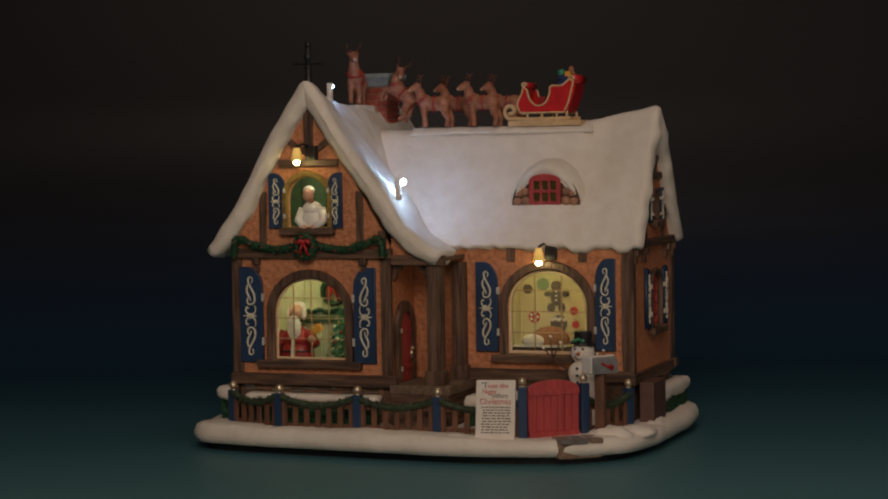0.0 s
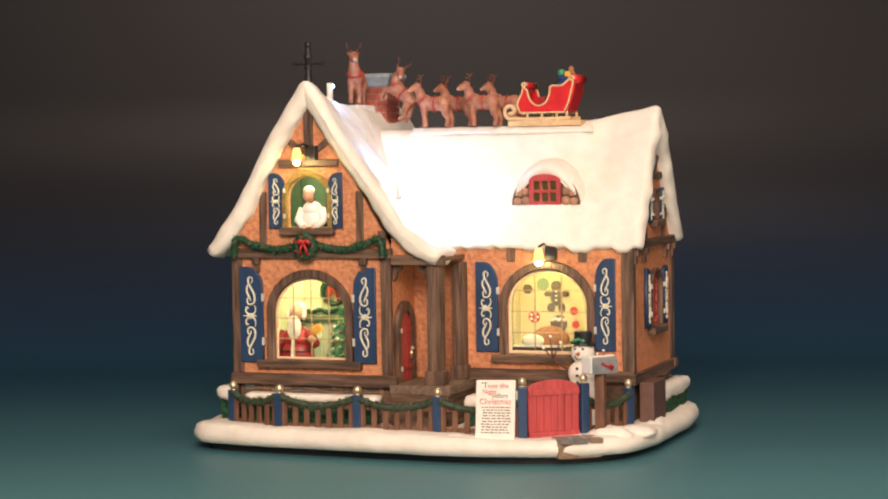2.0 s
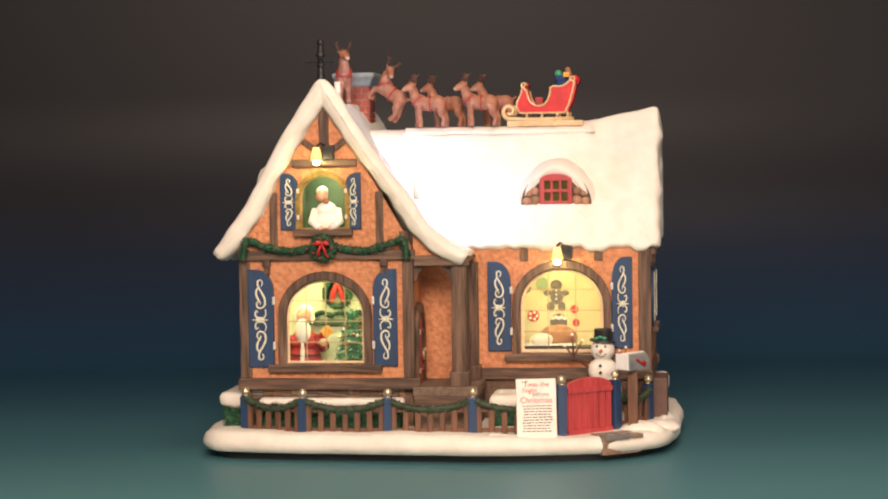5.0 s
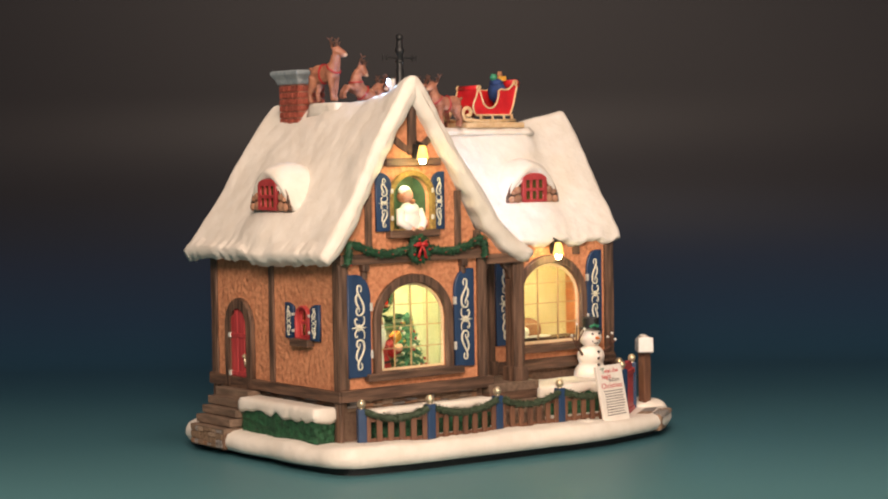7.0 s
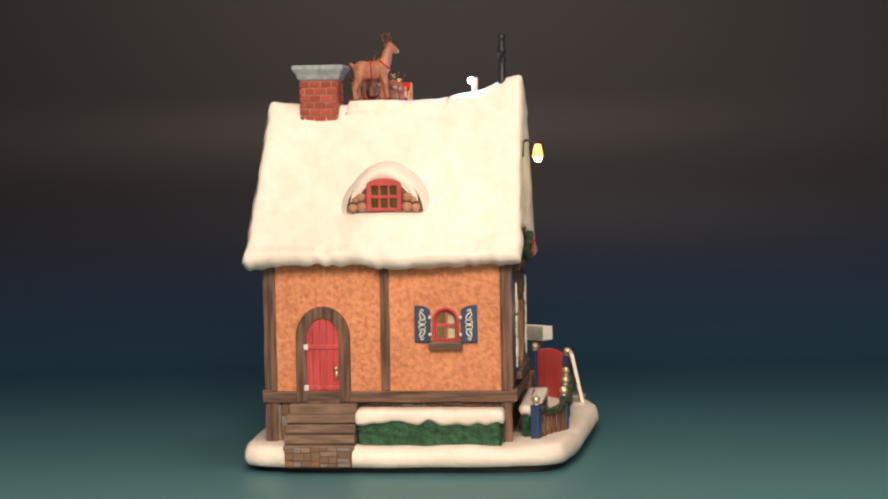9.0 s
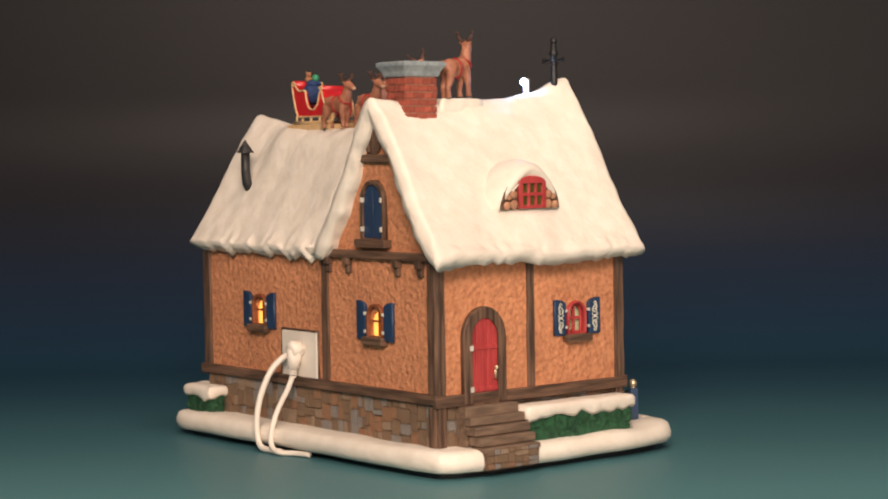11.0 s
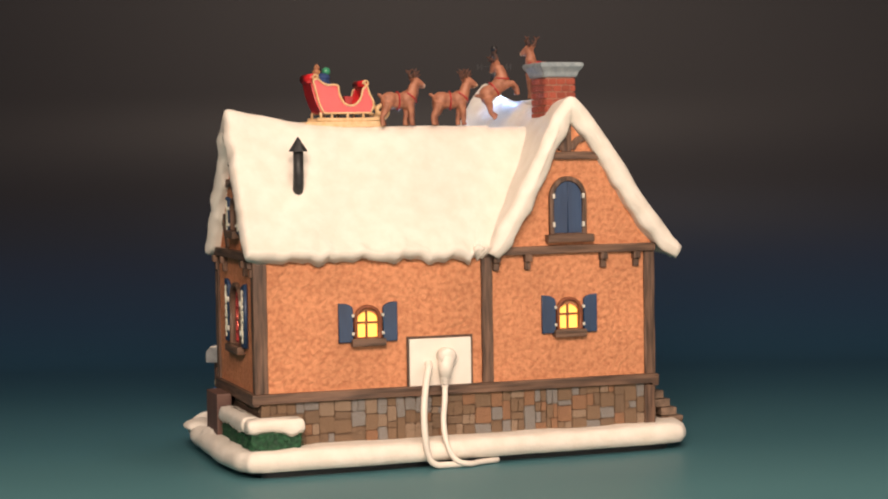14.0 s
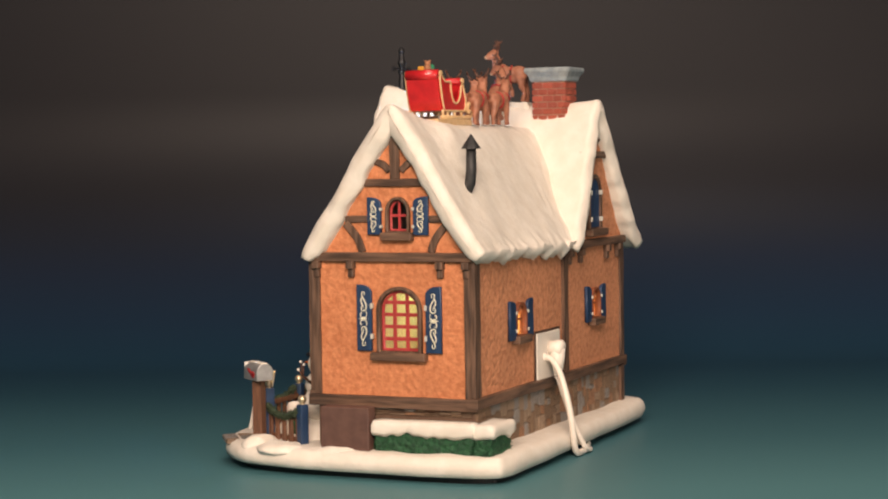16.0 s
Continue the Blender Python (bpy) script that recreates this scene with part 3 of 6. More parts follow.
def window(side, d, u, w, z0, spring, top, label, frame_w=0.0022, frame_m=None, bars=(2, 3), bar_m=None, bar=0.0005, glass=True, pane_m=None, sill=0.004, frame_out=0.0022, casing=0.0):
    """An arched window through a wall: timber surround, glazing bars, pane and sill."""
    inner = arch(u, w, z0, spring, top)
    outer = arch(u, w + 2 * frame_w, z0 - frame_w * 0.4, spring, top + frame_w * 1.05)
    k = 0 if side in ("left", "right") else 1
    at = wall_point(side, d, 0, 0, frame_out / 2 - 0.0006)[k]
    ob = part("window", ring_plate(outer, inner, frame_out + 0.0012, side, at, 0.0005), frame_m or TIMBER, house, label)
    deep = wall_point(side, d, 0, 0, -0.0012)[k]
    bm_ = bar_m or GOLD
    if casing:
        part("sash", ring_plate(inner, arch(u, w - 2 * casing, z0 + casing, spring, top - casing), 0.0012, side, deep, 0.0003), bm_, ob)
    nv, nh = bars
    half = w / 2
    for i in range(nv):
        x = u - half + w * (i + 1) / (nv + 1)
        zt = spring + (top - spring) * math.sqrt(max(0, 1 - ((x - u) / half) ** 2))
        bm = bmesh.new()
        wall_box(bm, side, d, x - bar, x + bar, z0, zt, -0.0018, -0.0008, 0.0001)
        part("mullion", bm, BARS if bm_ is SASH else bm_, ob)
    for j in range(nh):
        z = z0 + (top - z0) * (j + 1) / (nh + 1)
        hw = half if z <= spring else half * math.sqrt(max(0, 1 - ((z - spring) / (top - spring)) ** 2))
        bm = bmesh.new()
        wall_box(bm, side, d, u - hw, u + hw, z - bar, z + bar, -0.0017, -0.0007, 0.0001)
        part("transom", bm, BARS if bm_ is SASH else bm_, ob)
    if glass:
        p = part("pane", laid(plate(arch(u, w + 0.0006, z0 - 0.0003, spring, top + 0.0003), [], 0.0004, 0.00005), on_wall(side, wall_point(side, d, 0, 0, -0.0022)[k])), pane_m or GLASS, ob)
        p.visible_shadow = False
    if sill:
        bm = bmesh.new()
        wall_box(bm, side, d, u - w / 2 - frame_w - sill, u + w / 2 + frame_w + sill, z0 - 0.0042, z0 - 0.0005, -0.0005, 0.0042, 0.0006)
        part("sill", bm, TIMBER_H, ob)
    return ob


def build_openings():
    # large arched windows of the front
    window("front", WY0, -0.0490, 0.0395, 0.0418, 0.066, 0.0838, "lit arched window with fine gold bars", frame_w=0.0042, bars=(3, 3), bar_m=SASH, bar=0.00024, casing=0.0011, sill=0.005)
    window("front", MY0, 0.0675, 0.0425, 0.0435, 0.068, 0.0868, "lit arched window with fine gold bars", frame_w=0.0042, bars=(2, 3), bar_m=SASH, bar=0.00024, casing=0.0016, sill=0.004)
    window("front", WY0, -0.0490, 0.0225, 0.110, 0.125, 0.1355, "open arched attic opening in a mossy gold surround", frame_w=0.0028, frame_m=GOLD_MOSS, bars=(0, 0), glass=False, sill=0.001)
    sh = "dark blue shutter with cream scrollwork, folded open on the wall"
    shutter("front", WY0, -0.0881, -0.0750, 0.0400, 0.0893, 0.011, sh)
    shutter("front", WY0, -0.0121, -0.0243, 0.0405, 0.0892, 0.011, sh)
    shutter("front", MY0, 0.0295, 0.0415, 0.0445, 0.0905, 0.011, sh)
    shutter("front", MY0, 0.1035, 0.0930, 0.0460, 0.0925, 0.011, sh)
    shutter("front", WY0, -0.0706, -0.0616, 0.1092, 0.1375, 0.006, "small dark blue attic shutter with a cream curl", cut=0.3)
    shutter("front", WY0, -0.0295, -0.0372, 0.1092, 0.1375, 0.006, "small dark blue attic shutter with a cream curl", cut=0.3)
    # left side
    window("left", WX0, -0.0165, 0.0100, 0.0578, 0.0668, 0.0722, "small red arched window", frame_w=0.0012, frame_m=RED, bars=(1, 1), bar_m=RED, bar=0.0007, casing=0.0009, sill=0.0018)
    s = "little dark blue shutter with a cream curl"
    shutter("left", WX0, -0.0018, -0.0092, 0.0570, 0.0745, 0.003, s, cut=0.2)
    shutter("left", WX0, -0.0316, -0.0238, 0.0568, 0.0745, 0.003, s, cut=0.2)
    # end gable
    window("right", MX1, 0.0323, 0.0194, 0.0552, 0.0742, 0.0834, "red arched window with small panes", frame_w=0.0018, frame_m=TIMBER, bars=(2, 4), bar_m=RED, bar=0.0008, casing=0.0014, sill=0.0025)
    shutter("right", MX1, 0.0108, 0.0185, 0.0552, 0.0860, 0.004, s, cut=0.25)
    shutter("right", MX1, 0.0540, 0.0460, 0.0548, 0.0855, 0.004, s, cut=0.25)
    window("right", MX1, 0.0323, 0.0095, 0.1108, 0.1195, 0.1252, "small red arched attic window", frame_w=0.0014, frame_m=TIMBER, bars=(1, 1), bar_m=RED, bar=0.0006, casing=0.0010, sill=0.0018)
    shutter("right", MX1, 0.0170, 0.0240, 0.1092, 0.1265, 0.003, s, cut=0.2)
    shutter("right", MX1, 0.0480, 0.0404, 0.1090, 0.1268, 0.003, s, cut=0.2)
    # rear windows: the panes themselves emit amber, standing in for light inside
    for u, z in ((0.0572, 0.0592), (-0.0462, 0.0592)):
        d = MY1 if u > 0 else WY1
        window("back", d, u, 0.0105, z, z + 0.0085, z + 0.0138, "small rear window with a glowing amber pane", frame_w=0.0016, frame_m=RUST, bars=(1, 1), bar_m=RUST, bar=0.0005, pane_m=WARMPANE, sill=0.0016)
        p = "plain dark blue shutter of the rear window"
        shutter("back", d, u + 0.0146, u + 0.0074, z - 0.0022, z + 0.0166, 0.003, p, deco=False, cut=0.2)
        shutter("back", d, u - 0.0146, u - 0.0074, z - 0.0022, z + 0.0166, 0.003, p, deco=False, cut=0.2)
    # rear attic: closed blue shutters in an arched surround
    ob = part("attic_window", ring_plate(arch(-0.046, 0.0195, 0.1055, 0.1235, 0.1342), arch(-0.046, 0.0150, 0.1062, 0.1235, 0.1318), 0.003, "back", WY1 + 0.0009), TIMBER, house, "closed arched attic window with blue shutters")
    for sg in (-1, 1):
        leaf = [(x, z) for x, z in arch(-0.046, 0.0150, 0.1062, 0.1235, 0.1318) if (x + 0.046) * sg >= -1e-6]
        leaf = [(-0.046 + sg * 0.00005, 0.1062)] + [p for p in leaf if abs(p[0] + 0.046) > 1e-4] + [(-0.046 + sg * 0.00005, 0.1318)]
        leaf.sort(key=lambda p: math.atan2(p[1] - 0.118, p[0] + 0.046 - sg * 0.0035))
        part("shutter_leaf", laid(plate(leaf, [], 0.0016, 0.0003), on_wall("back", WY1 + 0.0006)), BLUE, ob, "blue plank shutter leaf")
        for zz in (0.1105, 0.1245):
            bm = bmesh.new()
            wall_box(bm, "back", WY1, -0.046 + sg * 0.0072, -0.046 + sg * 0.0084, zz - 0.0012, zz + 0.0012, 0.001, 0.0032)
            part("hinge", bm, HINGE, ob)
    part("sill", bmbox(-0.0588, -0.0342, WY1 - 0.0002, WY1 + 0.0048, 0.1018, 0.1056, bev=0.0006), TIMBER_H, ob)
    # side door with steps, and the porch door
    for side, d, u, w, z0, sp, tp, mirror in (("left", WX0, 0.0425, 0.0168, 0.0285, 0.0595, 0.0695, 1), ("right", WX1, -0.0300, 0.0165, 0.0300, 0.0570, 0.0665, -1)):
        k = 0
        ob = part("door", laid(plate(arch(u, w, z0, sp, tp), [], 0.0016, 0.0003), on_wall(side, wall_point(side, d, 0, 0, 0.0002)[0])), RED, house, "red arched plank door with pale hinges")
        for i in range(5):
            x = u - w / 2 + w * (i + 0.5) / 5
            zt = sp + (tp - sp) * math.sqrt(max(0, 1 - (2 * (x - u) / w) ** 2)) - 0.0006
            bm = bmesh.new()
            wall_box(bm, side, d, x - w / 10 + 0.00015, x + w / 10 - 0.00015, z0, zt, 0.0008, 0.0014 + 0.0002 * (i % 2), 0.0003)
            part("plank", bm, RED, ob)
        for zz in (z0 + 0.007, z0 + 0.0265):
            bm = bmesh.new()
            wall_box(bm, side, d, u - w / 2 + 0.0004, u + w / 2 - 0.0004, zz - 0.0011, zz + 0.0011, 0.0014, 0.0021, 0.0003)
            part("strap", bm, RED, ob)
            bm = bmesh.new()
            wall_box(bm, side, d, u + mirror * (w / 2 - 0.0014), u + mirror * (w / 2 + 0.0008), zz - 0.0013, zz + 0.0013, 0.0015, 0.0028, 0.0003)
            part("hinge", bm, HINGE, ob)
        bm = bmesh.new()
        c = wall_point(side, d, u - mirror * (w / 2 - 0.002), z0 + 0.0165, 0.0028)
        blob(bm, c, 0.0011)
        tube(bm, [wall_point(side, d, u - mirror * (w / 2 - 0.002), z0 + q, 0.0022) for q in (0.016, 0.0135, 0.011)], [0.0006, 0.0008, 0.0005], 6)
        part("handle", bm, PEARL, ob, "pale gold knob and plate", smooth=True)
        fr = arch(u, w + 0.0092, z0, sp, tp + 0.0048)
        part("door_frame", ring_plate(fr, arch(u, w, z0 - 0.001, sp, tp), 0.0034, side, wall_point(side, d, 0, 0, 0.0009)[0], 0.0006), TIMBER, ob, "dark timber arched surround")


GOLD_MOSS = mat("mossy gold plaster", (0.34, 0.22, 0.05), (0.2, 0.12, 0.03), rough=0.8, scale=500, bump=0.0008)
RUST = mat("rust brown sash", (0.24, 0.07, 0.025), (0.16, 0.045, 0.02), rough=0.6, scale=400)
build_openings()

# ---- timber framing ----


def beam(side, d, u0, u1, z0, z1, out=0.0016, name="beam", m=None, inn=0.0008):
    bm = bmesh.new()
    vs = wall_box(bm, side, d, u0, u1, z0, z1, -inn, out, 0.0004)
    bmesh.ops.subdivide_edges(bm, edges=[e for e in bm.edges if e.calc_length() > 0.008], cuts=5, use_grid_fill=True)
    for v in bm.verts:
        v.co += Vector((nz(*v.co, 210), nz(*v.co, 190), nz(*v.co, 230))) * 0.00028
    return part(name, bm, m or (TIMBER_H if abs(u1 - u0) > abs(z1 - z0) else TIMBER), house, smooth=False)


def brace(side, d, pts, w, out=0.0014):
    """A curved brace on a wall."""
    line = spread(pts, 10)
    left, right = [], []
    for i, (x, z) in enumerate(line):
        a, b = line[max(i - 1, 0)], line[min(i + 1, len(line) - 1)]
        t = Vector((b[0] - a[0], b[1] - a[1])).normalized() * w / 2
        left.append((x - t.y, z + t.x)), right.append((x + t.y, z - t.x))
    k = 0 if side in ("left", "right") else 1
    part("brace", laid(plate(left + right[::-1], [], out + 0.0008, 0.0003), on_wall(side, wall_point(side, d, 0, 0, out / 2 - 0.0004)[k])), TIMBER, house)


def corbel(side, d, u, z):
    bm = bmesh.new()
    wall_box(bm, side, d, u - 0.0019, u + 0.0019, z - 0.0035, z, -0.0005, 0.0036, 0.0005)
    wall_box(bm, side, d, u - 0.0015, u + 0.0015, z - 0.0075, z - 0.0035, -0.0005, 0.0022, 0.0006)
    part("corbel", bm, TIMBER, house)


def build_timber():
    # front of the wing
    beam("front", WY0, WX0 - 0.001, WX1 + 0.002, 0.0940, 0.0988, 0.003)
    beam("front", WY0, WX0 - 0.0015, WX1 + 0.004, 0.0288, 0.0345, 0.003)
    beam("front", WY0, WX0 - 0.0012, WX0 + 0.0045, 0.0345, 0.094, 0.0012, "post")
    beam("front", WY0, WX1 - 0.0042, WX1 + 0.0012, 0.0345, 0.094, 0.0018, "post")
    beam("front", WY0, -0.0505, -0.0455, 0.146, 0.173, 0.0014, "king_post")
    beam("front", WY0, -0.0645, -0.0315, 0.1405, 0.1443, 0.0024, "collar_beam")
    for sg in (-1, 1):
        brace("front", WY0, [(-0.048 + sg * 0.0028, 0.1485), (-0.048 + sg * 0.0065, 0.1505), (-0.048 + sg * 0.0105, 0.1535)], 0.0032)
    beam("front", WY0, -0.0765, -0.0725, 0.0988, 0.128, 0.001, "stud")
    beam("front", WY0, -0.0225, -0.0185, 0.0988, 0.128, 0.001, "stud")
    beam("front", WY0, -0.0108, -0.0065, 0.0988, 0.108, 0.001, "stud")
    for u in (-0.0782, -0.0185):
        corbel("front", WY0, u, 0.094)
    # gable piece over the porch, posts, lintel and deck
    over = [(WX1 + 0.001, 0.0955), (0.021, 0.0955), (0.0145, 0.100), (0.004, 0.106), (WX1 + 0.001, 0.11)]
    part("porch_gable", laid(plate(over, [], 0.003, 0.0003), on_wall("front", WY0 + 0.0022)), STUCCO, house)
    beam("front", WY0, WX1 + 0.0015, 0.0240, 0.0905, 0.0955, 0.002, inn=0.004)
    part("porch_soffit", bmbox(WX1 + 0.001, 0.0235, WY0 + 0.004, MY0 - 0.0005, 0.0925, 0.0945, bev=0.0003), TIMBER_H, house)
    for x, y, w in ((0.0185, -0.0435, 0.0036), (0.0215, -0.0165, 0.0032)):
        bm = bmesh.new()
        box(bm, x - w, x + w, y - w, y + w, 0.0335, 0.0905, 0.0005)
        box(bm, x - w - 0.0012, x + w + 0.0012, y - w - 0.0012, y + w + 0.0012, 0.030, 0.0375, 0.0007)
        part("porch_post", bm, TIMBER, house, "dark grained porch post")
    for x, sg in ((0.0185 - 0.0036, -1), (WX1 + 0.0012, 1)):
        tri_ = [(x, 0.0908), (x + sg * 0.0052, 0.0908), (x + sg * 0.0046, 0.0885), (x + sg * 0.0022, 0.0868), (x + sg * 0.0014, 0.0835), (x, 0.082)]
        part("bracket", laid(plate(tri_ if sg > 0 else tri_[::-1], [], 0.003, 0.0003), on_wall("front", WY0 + 0.0034)), TIMBER, house)
    part("porch_deck", bmbox(WX1 + 0.0005, 0.028, -0.0505, MY0, 0.0255, 0.0302, bev=0.0005), STEP, house, "brown plank porch deck")
    part("porch_step", bmbox(0.0, 0.026, -0.0575, -0.0505, 0.0082, 0.0215, bev=0.0008), STEP, house)
    part("porch_base", bmbox(WX1 + 0.001, 0.027, -0.0503, MY0 + 0.004, 0.0082, 0.0255, bev=0.0004), TIMBER_H, house)
    # front of the main house
    beam("front", MY0, 0.0245, MX1 + 0.0015, 0.0300, 0.0358, 0.002)
    beam("front", MY0, MX1 - 0.0048, MX1 + 0.0014, 0.0358, 0.1, 0.0014, "post")
    for u in (0.0485, 0.0865):
        beam("front", MY0, u - 0.0022, u + 0.0022, 0.0905, 0.101, 0.0012, "stud")
    # left side
    beam("left", WX0, WY0 - 0.002, WY1 + 0.002, 0.0285, 0.0338, 0.0024)
    beam("left", WX0, 0.0104, 0.0148, 0.0338, 0.097, 0.0012, "post")
    beam("left", WX0, WY0 - 0.0008, WY0 + 0.0045, 0.0338, 0.0972, 0.0012, "post")
    beam("left", WX0, WY1 - 0.0048, WY1 + 0.0006, 0.0338, 0.0972, 0.0012, "post")
    beam("left", WX0, WY0 + 0.001, WY1 - 0.001, 0.0952, 0.0982, 0.0018)
    # rear
    beam("back", WY1, WX0 - 0.001, 0.0005, 0.0962, 0.1002, 0.0028)
    beam("back", WY1, WX0 - 0.002, MX1 + 0.003, 0.0298, 0.0345, 0.0022, inn=0.004)
    beam("back", WY1, WX0 - 0.001, WX0 + 0.0048, 0.0345, 0.0962, 0.0012, "post")
    beam("back", WY1, -0.0062, -0.0006, 0.0345, 0.0962, 0.0012, "post", inn=0.004)
    beam("back", MY1, MX1 - 0.0052, MX1 + 0.0014, 0.0345, 0.1, 0.0014, "post")
    for u in (-0.008, -0.0244, -0.0645, -0.0822):
        corbel("back", WY1, u, 0.0962)
    beam("back", WY1, -0.0625, -0.0295, 0.1425, 0.1462, 0.0024, "collar_beam")
    beam("back", WY1, -0.0485, -0.0435, 0.1462, 0.166, 0.0014, "king_post")
    for sg in (-1, 1):
        brace("back", WY1, [(-0.046 + sg * 0.0025, 0.1475), (-0.046 + sg * 0.0055, 0.1515), (-0.046 + sg * 0.0095, 0.153)], 0.0032)
    # end gable
    beam("right", MX1, MY0 - 0.001, MY1 + 0.001, 0.0968, 0.1010, 0.0028)
    beam("right", MX1, MY0 - 0.002, MY1 + 0.002, 0.0288, 0.0342, 0.0022)
    beam("right", MX1, MY0 - 0.0008, MY0 + 0.0042, 0.0342, 0.0968, 0.0012, "post")
    beam("right", MX1, MY1 - 0.0042, MY1 + 0.0008, 0.0342, 0.0968, 0.0012, "post")
    beam("right", MX1, 0.0150, 0.0485, 0.1315, 0.1350, 0.0018, "collar_beam")
    beam("right", MX1, 0.0285, 0.0335, 0.1350, 0.158, 0.0014, "king_post")
    beam("right", MX1, 0.005, 0.0168, 0.1148, 0.1180, 0.0012)
    beam("right", MX1, 0.0482, 0.0570, 0.1148, 0.1180, 0.0012)
    for sg in (-1, 1):
        c = 0.0313
        brace("right", MX1, [(c + sg * 0.003, 0.1385), (c + sg * 0.006, 0.1415), (c + sg * 0.0105, 0.1432)], 0.003)
        brace("right", MX1, [(c + sg * 0.0175, 0.101), (c + sg * 0.020, 0.1075), (c + sg * 0.026, 0.1145)], 0.0036)
    for u in (-0.010, 0.0080, 0.0535, 0.0665):
        corbel("right", MX1, u, 0.0968)


build_timber()

# ---- dormers, chimney, vane, vent ----


def dormer(m, label):
    """An eyebrow dormer in its own space: face in the plane y=0 looking to -y, sill at z=0."""
    hood = bmesh.new()
    rings = []
    n = 22
    for dy, hw, ht, th in ((-0.0006, 0.0186, 0.0182, 0.0008), (-0.0022, 0.0196, 0.0202, 0.0026), (-0.0014, 0.0214, 0.0222, 0.0046), (0.0018, 0.0238, 0.0240, 0.007), (0.0066, 0.0262, 0.0254, 0.009), (0.013, 0.0276, 0.0258, 0.011), (0.021, 0.0270, 0.0240, 0.012), (0.030, 0.022, 0.0180, 0.011)):
        outer, inner = [], []
        for i in range(n + 1):
            u = -1 + 2 * i / n
            prof = (1 - abs(u) ** 2.0) ** 0.95
            back = dy + 0.0052 * (1 - prof) ** 2
            w = 0.0007 * nz(u * 3, dy * 90, 1.0, 2.0)
            outer.append((u * hw, back, -0.003 + (ht + 0.001) * prof + w))
            inner.append((u * (hw - th * 0.5), back + 0.0004, -0.003 + max(0.0, ht + 0.001 - th) * prof))
        rings.append(outer + inner[::-1])
    loft(hood, rings)
    ob = part("dormer", hood, SNOW, house, label, smooth=True)
    ob.matrix_basis = m
    face = [(-0.0182, 0.0)] + [(0.0182 * math.sin(-math.pi / 2 + math.pi * i / 20), 0.0176 * math.cos(-math.pi / 2 + math.pi * i / 20)) for i in range(1, 20)] + [(0.0182, 0.0)]
    part("face", laid(plate(face[::-1], [], 0.002, 0.0002), on_wall("front", 0.001)), TIMBER_H, ob, "weathered brown dormer boards")
    w, h = 0.0168, 0.0158
    fr = arch(0, w, 0.0002, h - 0.0035, h)
    part("sash", laid(plate(fr, [[(x0, z0), (x0 + 0.0032, z0), (x0 + 0.0032, z0 + 0.0044), (x0, z0 + 0.0044)] for x0 in (-0.0060, -0.0016, 0.0028) for z0 in (0.0018, 0.0078)], 0.0022, 0.0003), on_wall("front", -0.0007)), RED, ob, "red six-pane sash")
    for x0 in (-0.0044, 0.0, 0.0044):
        for z0 in (0.004, 0.010):
            part("pane", bmbox(x0 - 0.0018, x0 + 0.0018, -0.0006, -0.0002, z0 - 0.0025, z0 + 0.0025, bev=0), OLIVE, ob)
    for sg in (-1, 1):
        for k, (x, z, r) in enumerate(((0.0108, 0.0022, 0.0024), (0.0150, 0.0018, 0.0020), (0.0110, 0.0068, 0.0021), (0.0138, 0.0056, 0.0015))):
            bm = bmesh.new()
            blob(bm, (sg * x, -0.0004, z), (r * 1.15, 0.0012, r), seg=8, rings=6)
            part("stone", bm, TANSTONE, ob, smooth=True)


OLIVE = mat("dim olive pane", (0.10, 0.09, 0.025), (0.06, 0.055, 0.015), rough=0.15, scale=300)


